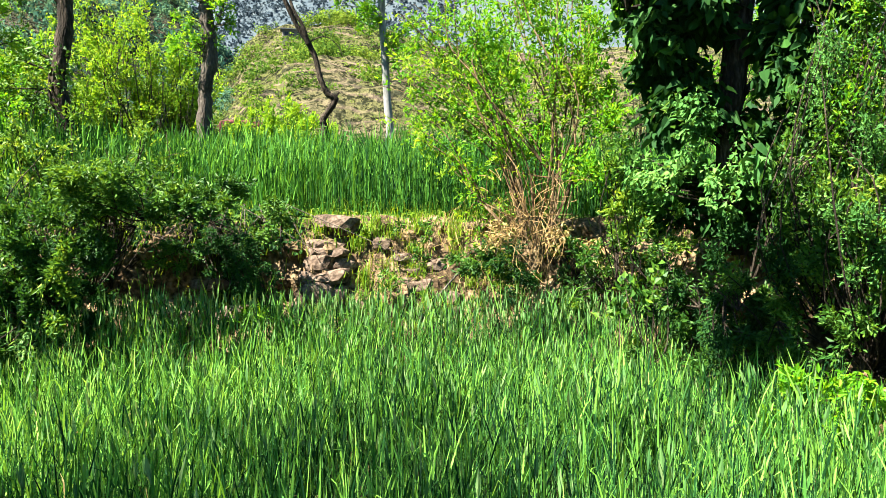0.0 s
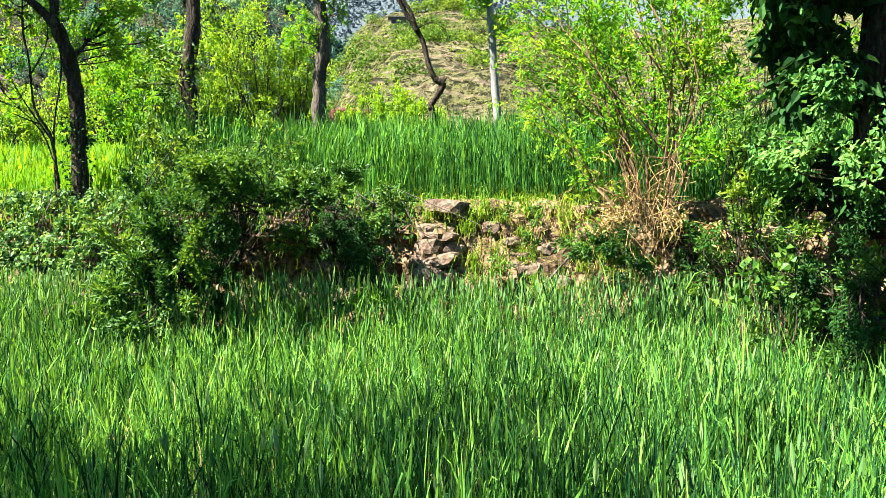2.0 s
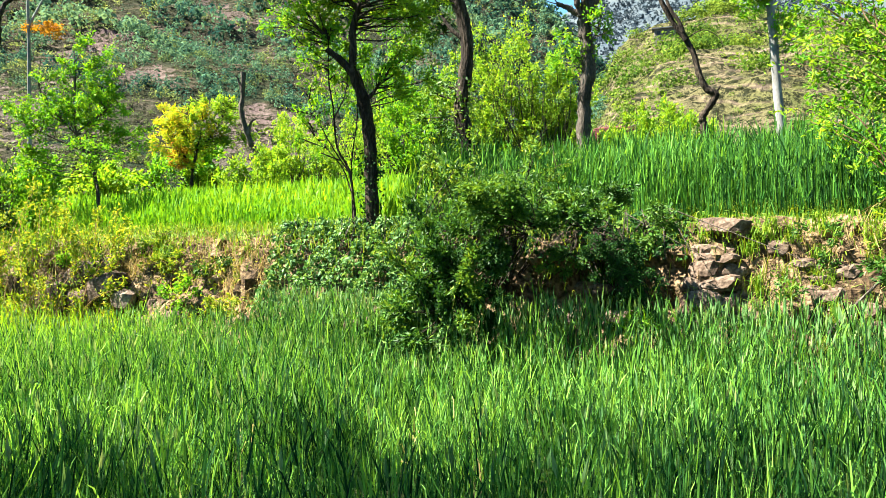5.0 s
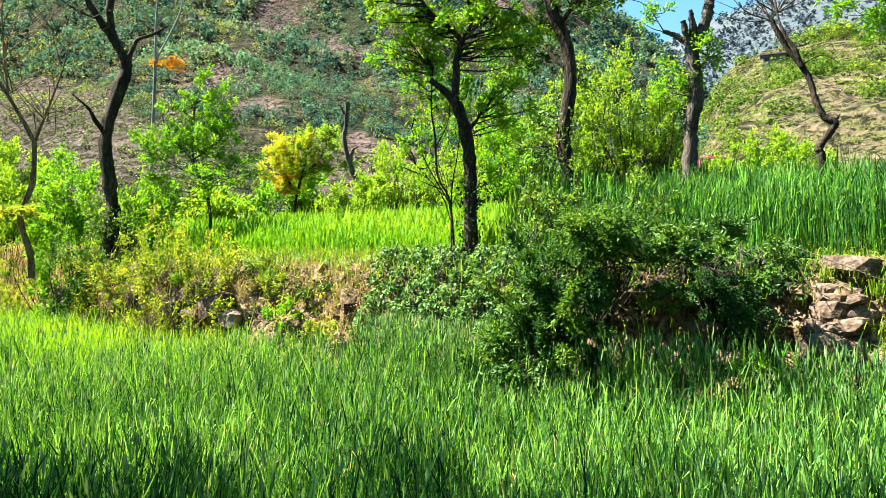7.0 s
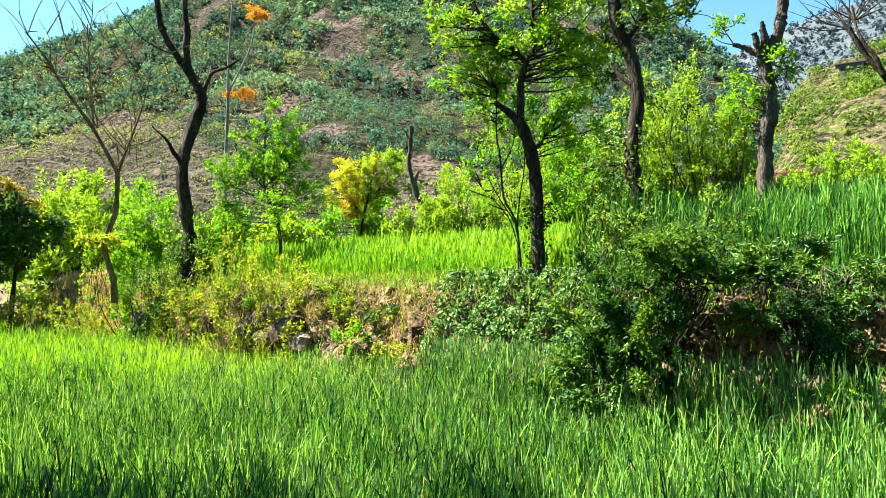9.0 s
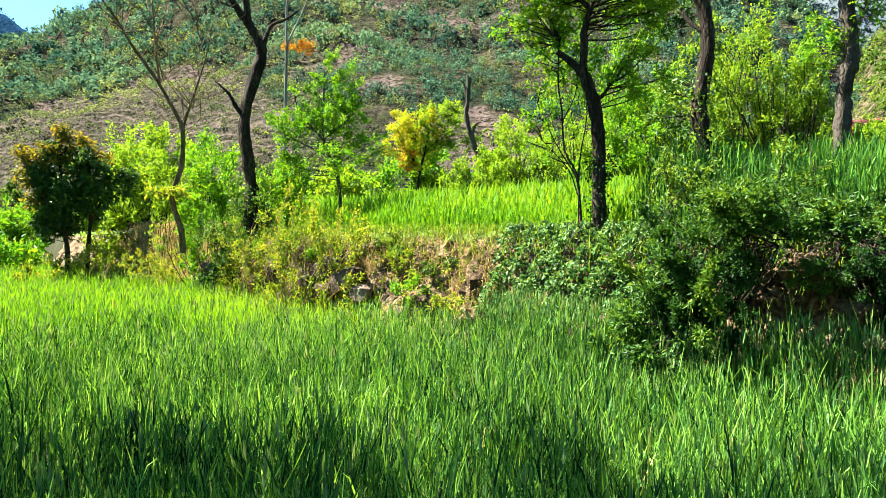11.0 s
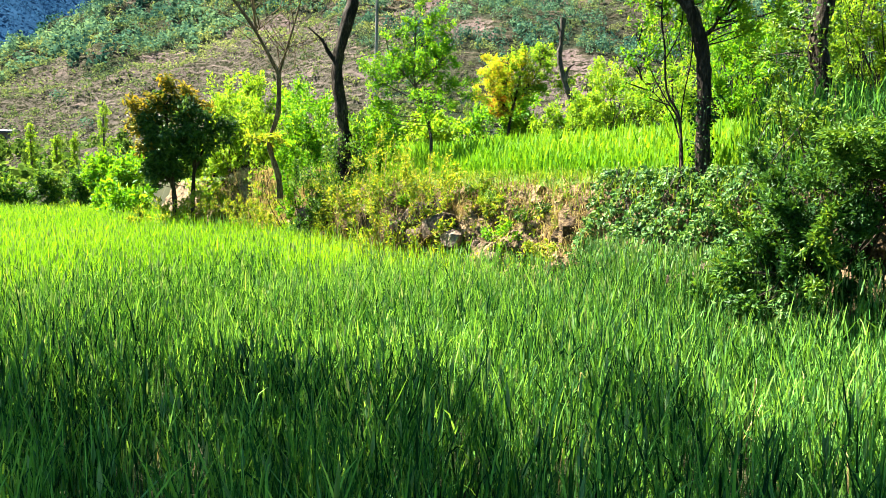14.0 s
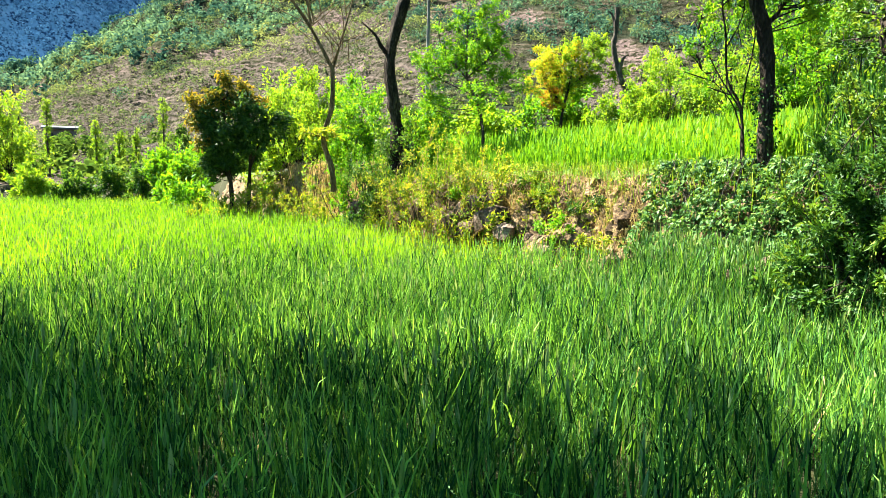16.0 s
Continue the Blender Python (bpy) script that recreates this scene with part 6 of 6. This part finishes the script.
# the stack of flat stones that still stands: (x, z, width, height, tilt)
for x, z, w, h, tilt in ((-1.10, 1.62, 0.40, 0.15, 4), (-0.98, 1.56, 0.22, 0.12, -10), (-1.12, 1.35, 0.40, 0.10, 3), (-1.24, 1.25, 0.24, 0.17, -8), (-1.02, 1.24, 0.22, 0.12, 12), (-1.10, 1.14, 0.40, 0.12, -14), (-1.32, 1.12, 0.16, 0.12, 20),
                         (-1.24, 0.98, 0.30, 0.24, 10), (-1.05, 0.98, 0.18, 0.14, -20), (-1.22, 0.80, 0.22, 0.16, -6), (-1.36, 0.86, 0.16, 0.14, 15), (-1.20, 0.66, 0.2, 0.14, 8), (-0.66, 1.42, 0.19, 0.13, 10), (-0.50, 1.30, 0.2, 0.09, -5),
                         (-0.86, 0.86, 0.18, 0.16, 12), (-0.96, 0.74, 0.16, 0.12, -8), (-0.18, 1.22, 0.2, 0.1, 5), (-0.3, 1.05, 0.22, 0.12, -12), (-0.05, 0.95, 0.2, 0.12, 14), (-2.3, 1.05, 0.4, 0.14, 4), (-2.0, 0.8, 0.36, 0.14, -6), (-2.5, 0.75, 0.3, 0.16, 3)):
    deep = 0.42 if x < -1.9 else 0.0
    ob = stone(x, float(wall_y(x)) - 0.31 + 0.50 * z + deep, z, w * 1.1, w * 0.8, h * 1.3, random.uniform(-15, 15))
    ob.rotation_euler[1] = radians(tilt)
# a dead stick that leans on the bank
stick = Soup()
add_tube(stick, [(-0.33, 6.62, 0.78), (-0.15, 6.68, 1.0), (0.05, 6.74, 1.22)], 0.014, 0.008, 6, 0.1)
tagged(new("dead_branch", stick.mesh("dead_branch", M_BARK_PALE, (0, 0, 0), True)), "dead grey-brown branch leaning on the stony bank", "branch")
for x, z, w, h in ((-4.05, 0.84, 0.4, 0.2), (-4.25, 0.74, 0.3, 0.2), (-3.85, 0.72, 0.26, 0.16), (-4.5, 0.68, 0.3, 0.2), (-9.35, 1.12, 0.75, 0.5), (-8.75, 0.98, 0.6, 0.5), (-9.75, 0.9, 0.55, 0.42), (-9.2, 0.8, 0.5, 0.36), (-8.35, 0.82, 0.42, 0.34), (-8.95, 1.3, 0.36, 0.24), (-13.6, 0.95, 0.55, 0.4)):
    stone(x, float(wall_y(x)) - 0.50 + 0.5 * z, z, w, w * 0.8, h, random.uniform(-15, 15))

# dry grass on the bank
soup = Soup()
for x0, x1, z0, z1, n in ((-0.9, 1.1, 0.5, 1.6, 700), (-9.9, -6.3, 0.9, 1.6, 1800), (-8.9, -8.2, 0.7, 1.3, 400), (-6.8, -5.7, 0.55, 1.35, 1500), (0.4, 1.1, 0.7, 1.5, 700)):
    x, z = rng.uniform(x0, x1, n), rng.uniform(z0, z1, n)
    add_grass(soup, x, wall_y(x) - 0.33 + 0.53 * z, z, rng.uniform(0.08, 0.26, n), 0.006)
n = 11000
x, s = rng.normal(-16.2, 1.1, n), rng.uniform(-0.45, 0.9, n)
y = wall_y(x) + s
add_grass(soup, x, y, np.clip(s * 1.9 + 0.66, 0.05, 1.7), rng.uniform(0.12, 0.36, n), 0.014)
tagged(new("dry_grass", soup.mesh("dry_grass", M_DRYGRASS)), "bleached tan grass tufts on the terrace bank", "dry grass", kind="stuff")

# ---- mountainsides ----
def crown_clouds(name, label, n, a0, a1, r0, r1, mat, tall, wide, tufts, size, patch, level, seed, bare=0.0, grow=0.0):
    """Far woods: every tree a lobed mass of small leafy tufts, standing where the woods are thick."""
    az = np.radians(rng.uniform(a0, a1, n * 8))
    r = np.sqrt(rng.uniform(r0 * r0, r1 * r1, n * 8))
    x, y = -r * np.sin(az), r * np.cos(az)
    keep = (wave(x, y, patch, seed) + 0.6 * wave(x, y, patch * 0.35, seed + 1) + rng.normal(size=n * 8) * 0.2) > level
    keep &= ~open_slope(x, y) | (rng.uniform(size=n * 8) < bare)
    x, y = x[keep][:n], y[keep][:n]
    k = len(x)
    z = land(x, y)
    h = tall * rng.uniform(0.45, 1.3, k) * (1 + grow * np.clip(np.hypot(x, y) / r1 - 0.6, -0.5, 0.5))
    w = h * wide * rng.uniform(0.8, 1.25, k)
    soup = Soup()
    # tufts in a lobed crown
    d = unit(rng.normal(size=(k, tufts, 3)) + [0, 0, 0.35])
    lobes = unit(rng.normal(size=(k, 5, 3)) + [0, 0, 0.3])
    swell = 0.62 + 0.5 * np.max(np.clip(np.einsum("kti,kli->ktl", d, lobes), 0, 1) ** 4, -1)
    u = np.clip(0.42 + 0.5 * d[..., 2] * swell, 0.02, 1.0)
    if wide > 0.5:
        deep = rng.uniform(0.35, 1.0, (k, tufts)) ** 0.6
        u = np.clip(0.42 + 0.5 * d[..., 2] * swell * deep, 0.02, 1.0)
        reach = 0.5 * w[:, None] * swell * deep * np.hypot(d[..., 0], d[..., 1])
    else:
        u = rng.uniform(0.05, 1.0, (k, tufts)) ** 1.3
        reach = 0.5 * w[:, None] * (1.03 - u) * rng.uniform(0.8, 1.25, (k, tufts))
    flat = unit(d[..., :2])
    at = np.stack([x[:, None] + flat[..., 0] * reach, y[:, None] + flat[..., 1] * reach, z[:, None] - 0.1 * h[:, None] + u * h[:, None]], -1)
    add_crown_leaves(soup, at.reshape(-1, 3), (d + [0, 0, 0.25]).reshape(-1, 3), np.repeat(np.minimum(h, w * 1.6) * size, tufts), 0.7)
    return tagged(new(name, soup.mesh(name, mat, smooth=True)), label, "trees", kind="stuff")


crown_clouds("hill_woods", "dense rounded woods covering the folds of the mountainside", 4600, 14, 92, 190, 425, M_CONIFER, 5.0, 1.0, 24, 0.25, 110, -0.5, 55, 0.02, 0.9)
crown_clouds("lower_woods", "rounded dark green trees low on the mountainside", 700, 14, 92, 110, 200, M_CONIFER, 3.2, 1.0, 70, 0.14, 110, -0.4, 55, 0.02, 0.6)
crown_clouds("light_woods", "lighter olive-green trees and tall scrub on the mountainside", 2000, 14, 92, 190, 425, M_SCRUB, 3.6, 1.1, 30, 0.20, 80, -0.35, 61, 0.06, 0.9)
crown_clouds("tall_scrub", "olive-green bushes low on the mountainside", 800, 14, 92, 75, 200, M_SCRUB, 2.0, 1.2, 50, 0.15, 80, -0.35, 61, 0.06, 0.6)
crown_clouds("hill_conifers", "clusters of slim dark conifers on the mountainside", 1900, 17, 92, 140, 425, M_CONIFER, 6.2, 0.36, 22, 0.17, 60, 0.1, 71, 0.0, 0.6)
crown_clouds("hill_scrub", "low grey-green scrub dotted over the scree", 6800, 52, 93, 75, 300, M_SCRUB, 1.7, 1.5, 9, 0.32, 40, -0.8, 75, 0.85, 0.8)
crown_clouds("lower_scrub", "low green scrub at the foot of the mountain", 520, 14, 92, 44, 125, M_SCRUB_LIME, 1.6, 1.4, 30, 0.3, 40, -0.3, 65, 0.5)
crown_clouds("spur_scrub", "yellow-green scrub on the bare near hillside", 520, -8, 18, 62, 172, M_SCRUB_LIME, 2.9, 1.5, 80, 0.15, 34, 0.3, 77, 0.6, 0.8)
crown_clouds("spur_bushes", "small olive bushes dotted over the near hillside", 700, -8, 18, 42, 172, M_SCRUB_LIME, 0.8, 1.6, 26, 0.27, 30, -0.6, 79, 0.6, 0.8)
# The two far forests use the haze-tinted leaf colours.
crown_clouds("hazed_conifers", "conifer forest on the far mountains, blue haze in its colour", 8000, 66, 94, 700, 1480, M_CONIFER_HAZE, 17, 0.40, 6, 0.30, 300, -2.0, 81, 1.0)
crown_clouds("far_woods", "forest on the distant mountain, grey-blue haze in its colour", 4200, -4, 22, 900, 1480, M_WOODS_HAZE, 13, 0.6, 6, 0.45, 300, -0.9, 91, 1.0)
crown_clouds("valley_trees", "mixed green trees in the valley beyond the field", 190, 60, 96, 42, 110, M_SCRUB_LIME, 3.0, 0.9, 110, 0.15, 30, -0.6, 95, 1.0)
for px, py, h in ((-60.2, 8.4, 5.6), (-60, 10, 4.8), (-59.4, 13.2, 7.2), (-58, 5, 6), (-62, 3.5, 5), (-61, 11.4, 5)):
    g = float(land(px, py))
    make_tree("tree", "slim upright poplar with fresh yellow-green leaves", [([(px, py, g), (px, py, g + h * 0.5), (px, py, g + h)], 0.12, 0.03)],
              [((px, py, g + h * f), (px, py, g + h * (f + 0.12)), (h * 0.07, h * 0.07, h * 0.12), 8, 14) for f in (0.2, 0.34, 0.48, 0.6, 0.7, 0.8)], M_LEAF_LIME, M_BARK_PALE, 0.11, 0.02, group="trees beyond the field")


# ---- far houses ----
M_WALLPAINT = rough_material("house_plaster", [(0.3, (0.09, 0.08, 0.07)), (0.7, (0.17, 0.155, 0.135))], 1.5, 12, 0.9, 0.2)
M_ROOF = rough_material("tin_roof", [(0.3, (0.05, 0.055, 0.06)), (0.7, (0.10, 0.11, 0.11))], 1.0, 9, 0.8, 0.2)
M_DARK = rough_material("window_dark", [(0.3, (0.02, 0.02, 0.025)), (0.7, (0.05, 0.05, 0.06))], 2, 9, 0.3, 0.1)


def box_mesh(name, w, d, h, mat, slope=0.0):
    bm = bmesh.new()
    bmesh.ops.create_cube(bm, size=1)
    for v in bm.verts:
        v.co = Vector((v.co.x * w, v.co.y * d, v.co.z * h + (slope * v.co.y)))
    bmesh.ops.bevel(bm, geom=list(bm.edges), offset=min(w, d, h) * 0.03, segments=1, affect="EDGES")
    me = bpy.data.meshes.new(name)
    bm.to_mesh(me)
    bm.free()
    me.materials.append(mat)
    return me


def house(x, y, z, w, d, h, turn, label):
    root = thing("house", (x, y, z), label, "house", "far houses")
    root.rotation_euler = (0, 0, radians(turn))
    wl = part("wall", box_mesh("wall", w, d, h + 2, M_WALLPAINT), root)
    wl.location = (0, 0, h / 2 - 1)
    rf = part("roof", box_mesh("roof", w + 0.9, d + 0.9, 0.25, M_ROOF, 0.5), root)
    rf.location = (0, 0, h + 0.25)
    for k in range(3):
        wd = part("window", box_mesh("window", w * 0.16, 0.12, h * 0.42, M_DARK), root)
        wd.location = (w * (k - 1) * 0.3, -d / 2 - 0.02, h * 0.5)
        sill = part("window_sill", box_mesh("window_sill", w * 0.2, 0.22, h * 0.05, M_WALLPAINT), wd)
        sill.location = (0, -0.06, -h * 0.235)
    return root


def at_angle(az, r):
    x, y = -r * math.sin(radians(az)), r * math.cos(radians(az))
    return x, y, float(land(x, y))


x, y, z = at_angle(9.4, 160)
house(x, y, z, 4.5, 4, 2.0, 9, "small white hillside house with a flat roof")
x, y, z = at_angle(84.5, 122)
house(x, y, z, 4.2, 3.6, 2.4, 84, "pale house among the valley trees")
x, y, z = at_angle(40.5, 68)
house(x, y, z, 4, 4, 2.6, 40, "low shed with a pale tin roof beyond the fields")

# cut of red earth at the foot of the spur
M_RED = rough_material("red_earth", [(0.36, (0.030, 0.010, 0.010)), (0.5, (0.085, 0.028, 0.026)), (0.62, (0.15, 0.065, 0.05))], 0.9, 7, 0.95, 1.0, (1, 1, 2), 0.2, 0.5)
for dx, w in ((-1.0, 1.7), (0.4, 2.1)):
    me = stone_mesh(20 + int(w * 10))
    me.materials.clear()
    me.materials.append(M_RED)
    cut = new("rock_outcrop", me)
    x, y = -13.18 + dx, 56.26 + 0.3 * dx
    cut.matrix_basis = pose(x, y, max(float(land(x, y)) + 0.2, 9.66 - 0.2), 0, 5, 12) @ Matrix.Diagonal((w * 1.2, 1.4, 1.7, 1))
    tagged(cut, "maroon cut of bare earth on the hillside", "rock", "red earth")
